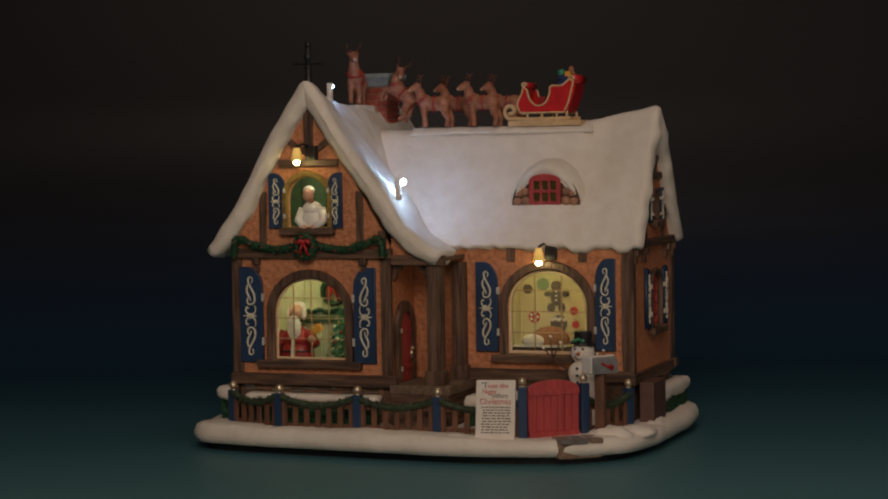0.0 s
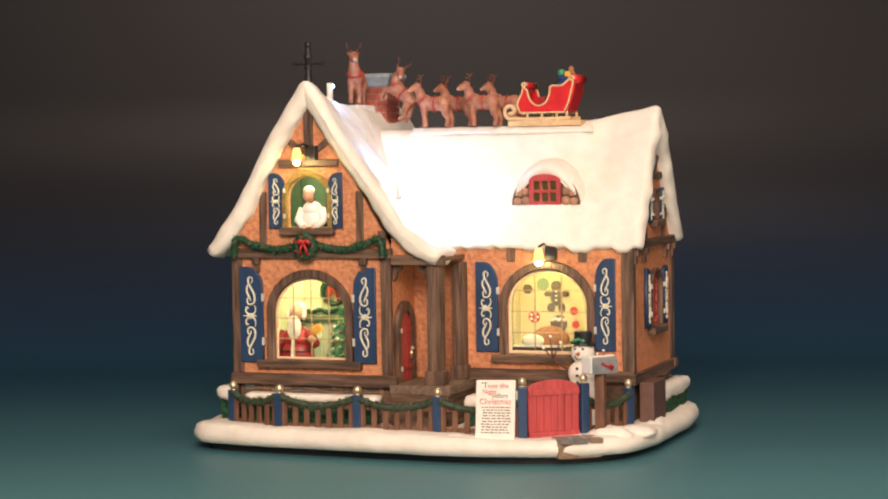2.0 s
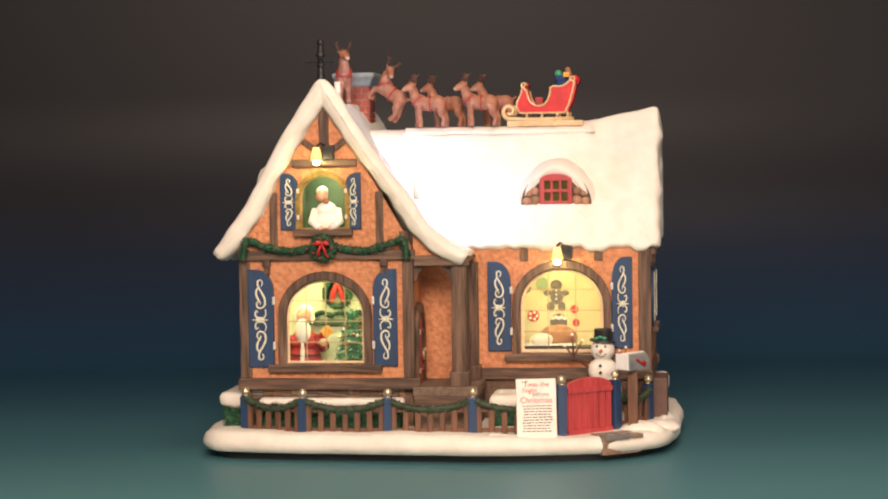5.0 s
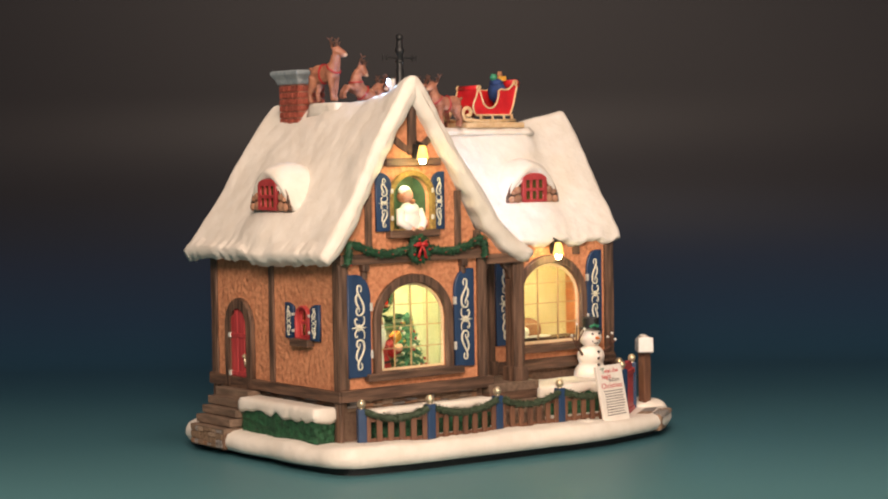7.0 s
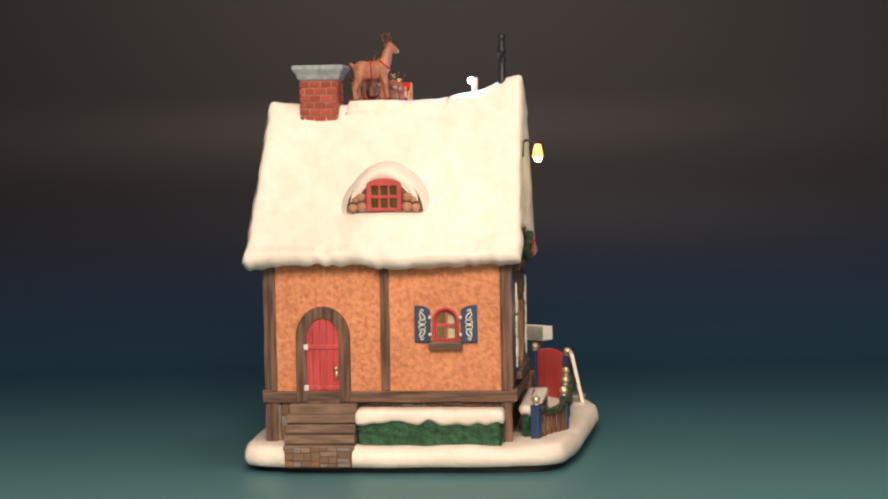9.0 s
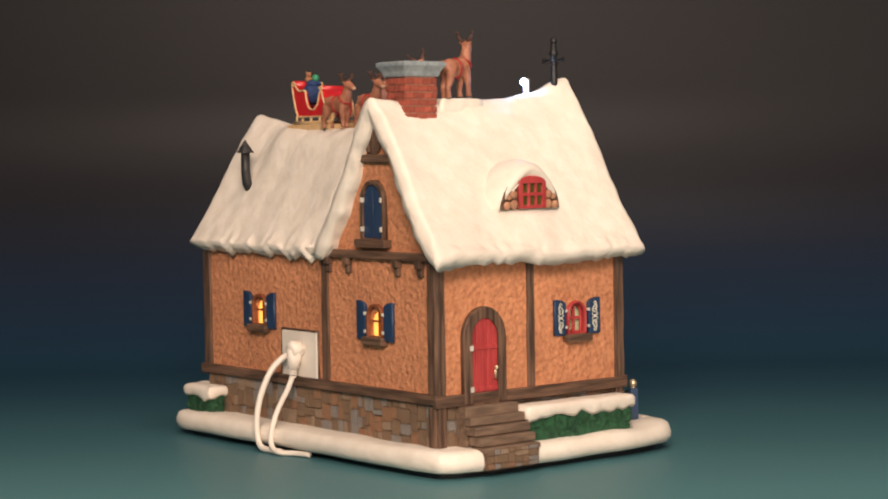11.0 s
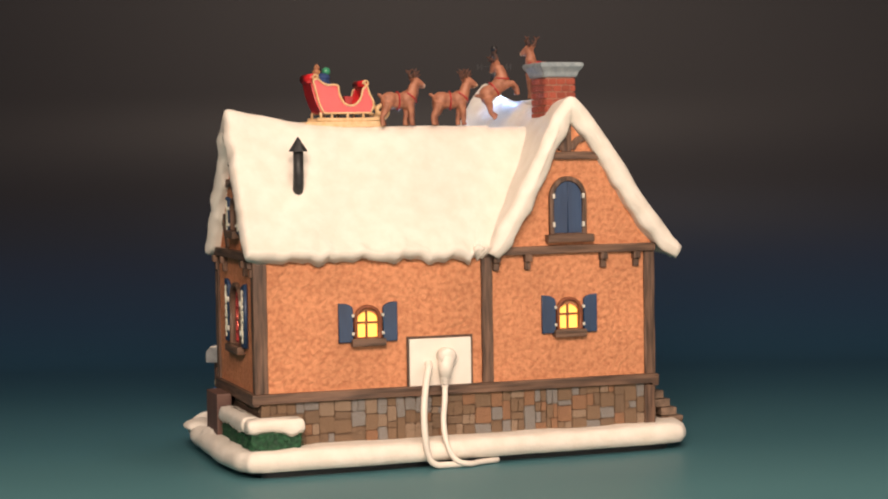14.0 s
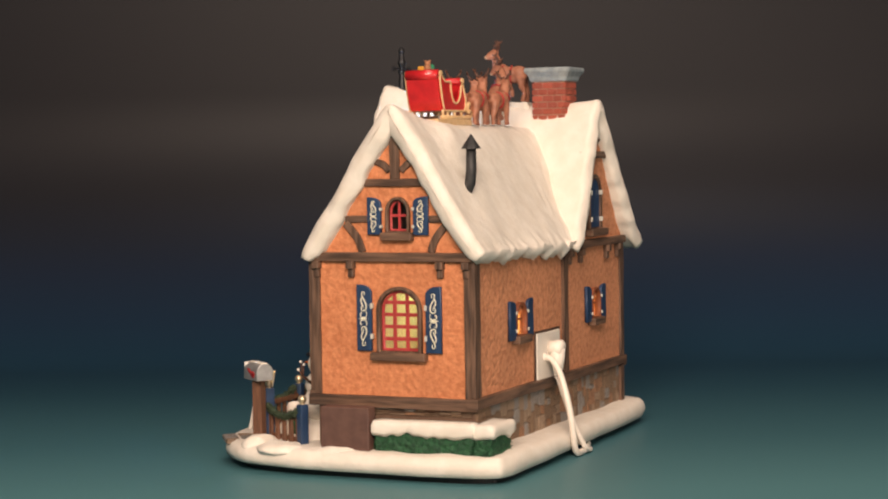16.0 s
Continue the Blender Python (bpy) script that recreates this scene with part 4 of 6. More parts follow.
def build_chimney():
    x0, x1, y0, y1, z0, z1 = -0.0560, -0.0402, 0.0395, 0.0580, 0.152, 0.184
    ch = part("chimney", bmbox(x0 + 0.0005, x1 - 0.0005, y0 + 0.0005, y1 - 0.0005, z0, z1, bev=0.0004), MORTAR, house, "red brick chimney with a grey stepped cap")
    cap = bmesh.new()
    loft(cap, [[(x0 - g, y0 - g, z), (x1 + g, y0 - g, z), (x1 + g, y1 + g, z), (x0 - g, y1 + g, z)] for g, z in ((0.0006, 0.1832), (0.0012, 0.1842), (0.0016, 0.1858), (0.0032, 0.1880), (0.0036, 0.1884), (0.0036, 0.1900), (0.003, 0.1906), (-0.004, 0.191))])
    bmesh.ops.bevel(cap, geom=list(cap.edges), offset=0.0003, segments=1, affect="EDGES")
    part("cap", cap, SLATE, ch, "grey stone chimney cap")
    rng = random.Random(3)
    h, gap = 0.0028, 0.0006
    meshes = []
    for k in range(4):
        bm = bmbox(-0.5, 0.5, -0.5, 0.5, -0.5, 0.5, bev=0.09)
        for v in bm.verts:
            v.co += Vector((rng.uniform(-1, 1), rng.uniform(-1, 1), rng.uniform(-1, 1))) * 0.035
        me = bpy.data.meshes.new("brick")
        bm.to_mesh(me)
        bm.free()
        me.materials.append(BRICK)
        meshes.append(me)
    for r in range(10):
        z = 0.1525 + r * (h + gap) + h / 2
        for side in range(4):
            a0, a1 = (x0, x1) if side < 2 else (y0, y1)
            L = a1 - a0
            cuts = [0, 0.3, 0.62, 0.88, 1] if (r + side) % 2 else [0, 0.16, 0.45, 0.75, 1]
            for p, q in zip(cuts, cuts[1:]):
                c, ln = a0 + L * (p + q) / 2, L * (q - p) - gap
                ob = part("brick", meshes[rng.randrange(4)], BRICK, ch)
                loc = {0: (c, y0 + 0.0004, z), 1: (c, y1 - 0.0004, z), 2: (x0 + 0.0004, c, z), 3: (x1 - 0.0004, c, z)}[side]
                sc = (ln, 0.0016, h) if side < 2 else (0.0016, ln, h)
                ob.matrix_basis = Matrix.LocRotScale(loc, Euler((0, rng.uniform(-0.02, 0.02), 0)), sc)


def build_roof_details():
    dormer(Matrix.Translation((0.0645, -0.0042, 0.1192)), "snow-hooded eyebrow dormer with a red window")
    dormer(Matrix.Translation((-0.0925, 0.0118, 0.1192)) @ pose(0, 0, 0, 0, 0, -90), "snow-hooded eyebrow dormer with a red window")
    build_chimney()
    # weather vane on the front gable
    v = bmesh.new()
    tube(v, [(-0.0500, -0.0415, z) for z in (0.176, 0.1835, 0.184, 0.1868, 0.1874, 0.1950, 0.1955, 0.1975, 0.198, 0.2010, 0.2018)], [0.0019, 0.0019, 0.0016, 0.0021, 0.0016, 0.0016, 0.0022, 0.0022, 0.0016, 0.0016, 0.001], 10)
    vane = part("weather_vane", v, BLACK, house, "black iron weather vane on the gable ridge", smooth=True)
    b = bmesh.new()
    blob(b, (-0.0500, -0.0415, 0.2028), (0.0018, 0.0018, 0.0019))
    blob(b, (-0.0500, -0.0415, 0.1912), (0.0022, 0.0022, 0.0013))
    part("finial", b, BLACK, vane, smooth=True)
    for k in range(2):
        a = k * math.pi - 0.1
        b = bmesh.new()
        e = Vector((math.cos(a), math.sin(a), 0))
        c = Vector((-0.0500, -0.0415, 0.1930))
        tube(b, [c, c + e * 0.0072], 0.00055, 6)
        mm = Matrix.Translation(c + e * 0.0082) @ Matrix.Rotation(a, 4, "Z")
        for u0, u1, w0, w1 in ((-0.0014, -0.0008, -0.0016, 0.0016), (0.0008, 0.0014, -0.0016, 0.0016), (-0.0010, 0.0010, -0.0004, 0.0003)):
            box(b, u0, u1, -0.0003, 0.0003, w0, w1, 0.0001, mm)
        part("arm", b, BLACK, vane)
    # bent vent pipe on the rear slope
    b = bmesh.new()
    tube(b, [(0.0868, 0.0555, 0.1275), (0.0868, 0.0578, 0.132), (0.0868, 0.0585, 0.138), (0.0868, 0.0585, 0.1495)], [0.0026, 0.0026, 0.0025, 0.0024], 14)
    pipe = part("vent_pipe", b, SMOKE, house, "dark bent vent pipe with a pointed cowl", smooth=True)
    b = bmesh.new()
    tube(b, [(0.0868, 0.0585, 0.1482), (0.0868, 0.0585, 0.1488), (0.0868, 0.0585, 0.1552)], [0.0046, 0.0044, 0.0002], 14)
    part("cowl", b, SMOKE, pipe)
    # small cold-white spot lamps on the gable slope
    for (x, y, z), aim, lit in (((-0.0445, -0.0274, 0.1775), (-0.15, 0.97, 0.15), LED), ((-0.0032, -0.0374, 0.1272), (0.75, 0.65, 0.25), LED_STRONG)):
        b = bmesh.new()
        tube(b, [(x, y, z - 0.004), (x, y, z + 0.006)], 0.0016, 10)
        s = part("spot_lamp", b, WHITE, house, "small white spotlight post on the roof", smooth=True)
        d = Vector(aim).normalized()
        b = bmesh.new()
        c = Vector((x, y, z + 0.0042)) + d * (0.0028 if lit is LED_STRONG else 0.0017)
        blob(b, c, 0.0015, seg=12, rings=8)
        part("led", b, lit, s, "glowing cold-white led", smooth=True)


build_roof_details()

# ---- foundation, steps, hedges ----


def stone_meshes(name, material, count=6, rough=0.06, seed=5):
    rng, out = random.Random(seed), []
    for k in range(count):
        bm = bmbox(-0.5, 0.5, -0.5, 0.5, -0.5, 0.5, bev=0.13)
        for v in bm.verts:
            v.co += Vector((rng.uniform(-1, 1), rng.uniform(-1, 1), rng.uniform(-1, 1))) * rough
        me = bpy.data.meshes.new(name)
        bm.to_mesh(me)
        bm.free()
        me.materials.append(material)
        out.append(me)
    return out


GROUT = mat("brown grout", (0.17, 0.105, 0.07), (0.12, 0.07, 0.045), rough=0.9, scale=500)
STONES = stone_meshes("stone", STONE)


def stone_run(parent, side, d, u0, u1, z0, z1, seed):
    """Irregular coursed stones along a wall."""
    rng = random.Random(seed)
    u = u0
    while u < u1 - 0.001:
        w = min(rng.uniform(0.0042, 0.0085), u1 - u)
        k = rng.choice((3, 3, 4, 2)) if w < 0.0065 else rng.choice((3, 4, 4))
        cuts = sorted([0, 1] + [min(0.95, max(0.05, (i + rng.uniform(-0.28, 0.28)) / k)) for i in range(1, k)])
        for a, b in zip(cuts, cuts[1:]):
            za, zb = z0 + (z1 - z0) * a, z0 + (z1 - z0) * b
            pieces = [(u, u + w)] if rng.random() < 0.6 or w < 0.006 else [(u, u + w * rng.uniform(0.4, 0.6)), None]
            if pieces[-1] is None:
                pieces[-1] = (pieces[0][1], u + w)
            for p, q in pieces:
                ob = part("stone", STONES[rng.randrange(6)], STONE, parent)
                c = wall_point(side, d, (p + q) / 2, (za + zb) / 2, rng.uniform(-0.0003, 0.0003))
                ln, h = (q - p) - 0.0005, (zb - za) - 0.0005
                ob.matrix_basis = Matrix.LocRotScale(c, Euler((0, rng.uniform(-0.05, 0.05), 0) if side in ("front", "back") else (rng.uniform(-0.05, 0.05), 0, 0)),
                                                     (ln, 0.0015, h) if side in ("front", "back") else (0.0015, ln, h))
        u += w


def build_foundation():
    bm = bmesh.new()
    box(bm, WX0 + 0.0015, WX1, WY0 + 0.0015, WY1 - 0.0015, 0.0075, 0.0305, 0.0003)
    box(bm, WX1 + 0.0002, MX1 - 0.0015, MY0 + 0.0015, MY1 - 0.0005, 0.0075, 0.0305, 0.0003)
    f = part("foundation", bm, GROUT, house, "grouted field-stone foundation in tan, rust and grey")
    stone_run(f, "back", WY1 - 0.001, WX0 + 0.004, WX1, 0.0088, 0.0298, 1)
    stone_run(f, "back", MY1 - 0.0002, WX1, 0.1100, 0.0088, 0.0298, 2)
    stone_run(f, "left", WX0 + 0.001, 0.0535, WY1 - 0.004, 0.0088, 0.0285, 3)
    stone_run(f, "left", WX0 + 0.001, -0.044, 0.028, 0.0262, 0.0288, 4)
    stone_run(f, "right", MX1 - 0.001, 0.018, 0.068, 0.0255, 0.0290, 6)
    stone_run(f, "front", WY0 + 0.001, WX0 + 0.004, WX1 - 0.004, 0.0235, 0.0290, 7)
    for side, d, u in (("left", WX0, WY1 - 0.0024), ("left", WX0, WY0 + 0.002), ("back", WY1, WX0 + 0.0022)):
        bm = bmesh.new()
        wall_box(bm, side, d, u - 0.0026, u + 0.0026, 0.0082, 0.0288, -0.001, 0.0012, 0.0005)
        part("corner_post", bm, TIMBER, house)


def build_steps():
    st = part("steps", bmbox(-0.0985, -0.0905, 0.0262, 0.0582, 0.0082, 0.0282, bev=0.0005), STEP, house, "brown plank steps up to the red side door")
    for k in range(1, 5):
        z = 0.0282 - k * 0.0044
        x = -0.0955 - k * 0.0036
        part("tread", bmbox(x - 0.0036, x + 0.005, 0.0256, 0.0588, max(0.0082, z - 0.0040), z, bev=0.0005), STEP, st)
    rng = random.Random(8)
    part("landing", bmbox(-0.1133, -0.1015, 0.0264, 0.0583, 0.0, 0.0105, bev=0.0012), GROUT, st, "rough stone landing let into the snow")
    stone_run(st, "left", -0.1131, 0.0270, 0.0580, 0.0006, 0.0100, 9)
    # stone threshold before the gate
    th = part("gate_path", bmbox(0.090, 0.1135, -0.0705, -0.0555, -0.0004, 0.0088, bev=0.002, m=Matrix.Translation((0.0962, -0.0617, 0)) @ Matrix.Rotation(radians(37), 4, "Z") @ Matrix.Translation((-0.1017, 0.0635, 0))), PATH, house, "brown stone path slabs before the gate")
    for i in range(3):
        for j in range(2):
            ob = part("stone", STONES[rng.randrange(6)], PATH, th)
            m = Matrix.Translation((0.0962, -0.0617, 0)) @ Matrix.Rotation(radians(37), 4, "Z")
            ob.matrix_basis = m @ Matrix.LocRotScale((-0.0075 + 0.0075 * i, -0.0035 + 0.0075 * j - 0.002, 0.0082), None, (0.0068, 0.0066, 0.0022))


def hedge(x0, x1, y0, y1, z0, z1, label, snow=0.0042):
    """A clipped hedge with a thick scalloped snow cap."""
    bm = bmesh.new()
    box(bm, x0, x1, y0, y1, z0, z1, 0.0012)
    bmesh.ops.subdivide_edges(bm, edges=[e for e in bm.edges if e.calc_length() > 0.004], cuts=14, use_grid_fill=True)
    for v in bm.verts:
        v.co += Vector((nz(*v.co, 420), nz(*v.co, 380), nz(*v.co, 400))) * 0.0009
    rng = random.Random(int(abs(x0 * 1e5)))
    for k in range(int(900 * (x1 - x0 + y1 - y0) / 0.08)):
        s = rng.randrange(4)
        u, z = rng.random(), rng.uniform(z0 + 0.0008, z1)
        p = [(x0 + (x1 - x0) * u, y0, z), (x0 + (x1 - x0) * u, y1, z), (x0, y0 + (y1 - y0) * u, z), (x1, y0 + (y1 - y0) * u, z)][s]
        n = [Vector((0, -1, 0)), Vector((0, 1, 0)), Vector((-1, 0, 0)), Vector((1, 0, 0))][s]
        c = Vector(p) + n * 0.0003
        d = Vector((rng.uniform(-1, 1), rng.uniform(-1, 1), rng.uniform(-0.4, 1))).normalized() * rng.uniform(0.0006, 0.0011)
        e = n.cross(d).normalized() * 0.00032
        vs = [bm.verts.new(q) for q in (c - d * 0.5, c + e + n * 0.0003, c + d * 0.6 + n * 0.0004, c - e + n * 0.0003)]
        bm.faces.new(vs)
    ob = part("hedge", bm, HEDGE, house, label)
    rings = []
    nn = 44
    for g, z, wav in ((-0.001, z1 - 0.001, 0.2), (0.0009, z1 - 0.002, 1.0), (0.0018, z1 - 0.0004, 0.8), (0.0018, z1 + snow * 0.5, 0.15), (0.0008, z1 + snow * 0.9, 0), (-0.0022, z1 + snow, 0)):
        ring = []
        per = [(x0, y0), (x1, y0), (x1, y1), (x0, y1)]
        for k in range(4):
            a, b = Vector(per[k]), Vector(per[(k + 1) % 4])
            m = max(5, int(nn * (b - a).length / (abs(x1 - x0) + abs(y1 - y0))))
            c = Vector(((x0 + x1) / 2, (y0 + y1) / 2))
            for i in range(m):
                q = a + (b - a) * i / m
                o = Vector((1 if q.x > c.x + (x1 - x0) * 0.45 else -1 if q.x < c.x - (x1 - x0) * 0.45 else 0, 1 if q.y > c.y + (y1 - y0) * 0.45 else -1 if q.y < c.y - (y1 - y0) * 0.45 else 0))
                corner = 0.75 if i == 0 else 1.0
                w = wav * 0.003 * (nz(q.x, q.y, 0.5, 170) + 0.2)
                ring.append((q.x + o.x * g * corner + 0.0004 * nz(q.x, q.y, z, 300), q.y + o.y * g * corner, z - w + 0.0004 * nz(q.x, q.y, 3.0, 260)))
        rings.append(ring)
    bm = bmesh.new()
    loft(bm, rings)
    part("snow_cap", bm, SNOW, ob, "white snow cap on the hedge", smooth=True)


def build_yard():
    hedge(-0.1035, -0.0925, -0.0425, 0.0243, 0.0082, 0.0222, "clipped green hedge with a snow cap by the side wall")
    hedge(0.1120, 0.1182, 0.0215, 0.0706, 0.0082, 0.0196, "clipped green hedge with a snow cap by the end wall", snow=0.0044)
    hedge(0.0930, 0.1172, 0.0708, 0.0795, 0.0082, 0.0196, "clipped green hedge with a snow cap at the rear corner", snow=0.0040)
    hedge(-0.0795, -0.010, -0.0580, -0.0515, 0.0082, 0.0238, "low green hedge with a snow cap under the front window", snow=0.0014)
    hedge(0.0345, 0.081, -0.0430, -0.0165, 0.0082, 0.0210, "low green bed with lit snow under the front window", snow=0.0042)
    part("utility_box", bmbox(0.1130, 0.1205, -0.0055, 0.0195, 0.0082, 0.0295, bev=0.0007), BOXBROWN, house, "plain brown box against the end wall")
    # snow mounds
    for (x, y, z, r) in ((0.1085, -0.0445, 0.0078, (0.0115, 0.0085, 0.0050)), (0.1175, -0.028, 0.0078, (0.0105, 0.0125, 0.0036)), (0.0895, -0.0235, 0.0082, (0.011, 0.010, 0.012)), (0.1190, 0.001, 0.0072, (0.006, 0.013, 0.0035)), (0.040, -0.0735, 0.0082, (0.012, 0.005, 0.0025))):
        bm = bmesh.new()
        blob(bm, (x, y, z), r, seg=24, rings=14)
        for v in bm.verts:
            v.co += Vector((nz(*v.co, 160), nz(*v.co, 150), nz(*v.co, 170))) * 0.0012
        part("snow_mound", bm, SNOW, house, smooth=True)


build_foundation()
build_steps()
build_yard()

# ---- fence, gate, sign, mailbox, snowman ----
POSTS = [(-0.0880, -0.0585, 0.0292), (-0.0564, -0.0702, 0.0298), (-0.0142, -0.0690, 0.0300), (0.0275, -0.0672, 0.0300), (0.0709, -0.0660, 0.0360), (0.0958, -0.0468, 0.0363), (0.1112, -0.0200, 0.0311)]


def needles(bm, pts, r, count, seed, size=0.0011):
    """A thick rope of short evergreen needles about a line."""
    rng = random.Random(seed)
    n = len(pts)
    for k in range(count):
        i = rng.randrange(n - 1)
        p = Vector(pts[i]).lerp(Vector(pts[i + 1]), rng.random())
        d = Vector((rng.gauss(0, 1), rng.gauss(0, 1), rng.gauss(0, 1))).normalized()
        c = p + d * r * rng.uniform(0.55, 1.0)
        a = (d + Vector((rng.uniform(-1, 1), rng.uniform(-1, 1), rng.uniform(-1, 1))) * 0.9).normalized() * size * rng.uniform(0.7, 1.3)
        e = a.cross(d)
        e = (e.normalized() if e.length > 1e-9 else Vector((1, 0, 0))) * size * 0.3
        vs = [bm.verts.new(q) for q in (c - a * 0.3, c + e + a * 0.2, c + a, c - e + a * 0.2)]
        bm.faces.new((vs[0], vs[1], vs[2])), bm.faces.new((vs[0], vs[2], vs[3]))


def garland(name, pts, r, count, seed, parent, label="", material=None):
    bm = bmesh.new()
    line = spread(pts, 40)
    tube(bm, line, [r * 0.8 * (1 + 0.25 * nz(*p, 500)) for p in line], 8)
    needles(bm, line, r, count, seed)
    return part(name, bm, material or GREEN, parent, label)


def picket_board(u, w, top):
    """A flat picket with softly cut corners that ends under the swag."""
    bm = bmesh.new()
    line = [(-w, 0.0082), (w, 0.0082), (w, top - 0.0006), (w * 0.6, top), (-w * 0.6, top), (-w, top - 0.0006)]
    loft(bm, [[(u + a * g, y, z) for a, z in line] for y, g in ((-0.0014, 0.86), (-0.0012, 1.0), (-0.0003, 1.0))])
    return bm


def build_fence():
    fence = part("fence", bmbox(-0.0894, -0.0866, -0.0599, -0.0571, 0.0078, 0.0262, bev=0.0003), BLUE, house, "brown picket fence with blue posts, gold balls and evergreen swags")
    for i, (x, y, z) in enumerate(POSTS):
        w = 0.0021 if i < 4 or i == 6 else 0.0023
        a = math.atan2(POSTS[min(i + 1, 6)][1] - POSTS[max(i - 1, 0)][1], POSTS[min(i + 1, 6)][0] - POSTS[max(i - 1, 0)][0])
        bm = bmbox(-w, w, -w, w, 0.0075 if i in (4, 5) else 0.0078, z - 0.0026, bev=0.0005)
        p = part("post", bm, BLUE, fence, "square blue fence post")
        p.matrix_basis = Matrix.Translation((x, y, 0)) @ Matrix.Rotation(a, 4, "Z")
        bm = bmesh.new()
        blob(bm, (x, y, z - 0.0003), 0.0021, seg=14, rings=10)
        tube(bm, [(x, y, z - 0.003), (x, y, z - 0.0018)], [0.0017, 0.001], 10)
        part("ball", bm, PEARL, fence, "pale gold ball finial", smooth=True)
    for i in (0, 1, 2, 3, 5):
        a, b = Vector(POSTS[i]), Vector(POSTS[i + 1])
        a.z = b.z = 0.0
        d = (b - a)
        L, ang = d.length, math.atan2(d.y, d.x)
        m = Matrix.Translation(a) @ Matrix.Rotation(ang, 4, "Z")
        for z, half in ((0.0112, 0.001), (0.0212, 0.0012)):
            p = part("rail", bmbox(0.002, L - 0.002, -0.0002, 0.0008, z - half, z + half, bev=0.0002), PICKET, fence)
            p.matrix_basis = m
        n = max(3, round(L / 0.0058))
        for k in range(n):
            u = (k + 0.5) / n
            p = part("picket", picket_board(L * u, 0.0014, 0.0252 - 0.0034 * (1 - (2 * u - 1) ** 2)), PICKET, fence)
            p.matrix_basis = m
        nrm = Vector((d.y, -d.x, 0)).normalized()
        za = 0.0255
        pts = []
        for k in range(9):
            u = k / 8
            q = a + d * (0.04 + 0.92 * u) + nrm * 0.0016
            q.z = za - 0.0040 * (1 - (2 * u - 1) ** 2)
            pts.append(tuple(q))
        garland("swag", pts, 0.0019, 700, 30 + i, fence, "dull evergreen swag on the fence", SWAG)
    # red gate between the two taller posts
    a, b = Vector(POSTS[4]), Vector(POSTS[5])
    d = b - a
    L, ang = d.xy.length, math.atan2(d.y, d.x)
    m = Matrix.Translation((a.x, a.y, 0)) @ Matrix.Rotation(ang, 4, "Z")
    top = [(0.0026, 0.0078), (L - 0.0026, 0.0078)] + [(L / 2 + (L / 2 - 0.0026) * math.cos(math.pi * i / 14), 0.0318 + 0.0042 * math.sin(math.pi * i / 14)) for i in range(15)]
    g = part("gate", laid(plate(top, [], 0.0016, 0.0003), on_wall("front", 0)), RED, house, "closed red plank gate with an arched top")
    g.matrix_basis = m
    n = 7
    for k in range(n):
        x0, x1 = 0.003 + (L - 0.006) * k / n, 0.003 + (L - 0.006) * (k + 1) / n
        part("board", bmbox(x0 + 0.00018, x1 - 0.00018, -0.0013, -0.0006, 0.0106, 0.0305, bev=0.0002), RED, g)
    for z in (0.0098, 0.0300):
        part("crossbar", bmbox(0.0027, L - 0.0027, -0.0021, -0.0007, z - 0.0013, z + 0.0013, bev=0.0003), RED, g)


def text_mesh(body, size, x, y):
    cu = bpy.data.curves.new("words", "FONT")
    cu.body, cu.size, cu.align_x, cu.extrude = body, size, "CENTER", 0.00005
    ob = bpy.data.objects.new("words", cu)
    me = bpy.data.meshes.new_from_object(ob)
    bpy.data.objects.remove(ob)
    bpy.data.curves.remove(cu)
    me.materials.clear()
    me.transform(Matrix.Translation((x, y, 0)))
    return me


def build_sign():
    """A leaning story board by the gate, lettered at the top, with lines of fine print."""
    bl, br, tl = Vector((0.0500, -0.0762, 0.0090)), Vector((0.0692, -0.0740, 0.0092)), Vector((0.0494, -0.0704, 0.0366))
    ux, uy = (br - bl).normalized(), (tl - bl)
    H, W = uy.length, (br - bl).length
    uy = (uy - ux * uy.dot(ux)).normalized()
    un = ux.cross(uy)
    m = Matrix(((ux.x, uy.x, un.x, bl.x), (ux.y, uy.y, un.y, bl.y), (ux.z, uy.z, un.z, bl.z), (0, 0, 0, 1)))
    ob = part("sign", bmbox(0, W, -0.001, H, -0.0018, 0, bev=0.0004), PAPER, house, "cream story board with red title leaning by the gate")
    ob.matrix_basis = m
    lines = [("'T", 0.0042, 0.22, 0.855, INKGREEN), ("was the", 0.0034, 0.56, 0.861, INKRED), ("Night", 0.0031, 0.34, 0.762, INKRED), ("before", 0.0030, 0.62, 0.695, INK), ("Christmas", 0.0038, 0.50, 0.585, INKRED)]
    for body, size, x, y, ink in lines:
        t = part("title", text_mesh(body, size, W * x, H * y), ink, ob)
        t.location.z = 0.0001
    rng = random.Random(4)
    for k in range(10):
        y = H * (0.53 - 0.048 * k)
        x = W * 0.14 + rng.uniform(0, 0.001)
        while x < W * 0.84:
            w = rng.uniform(0.0009, 0.0026)
            part("print_bar", bmbox(x, min(x + w, W * 0.9), y - 0.00026, y + 0.00026, -0.0001, 0.00012, bev=0), INK, ob)
            x += w + 0.0005


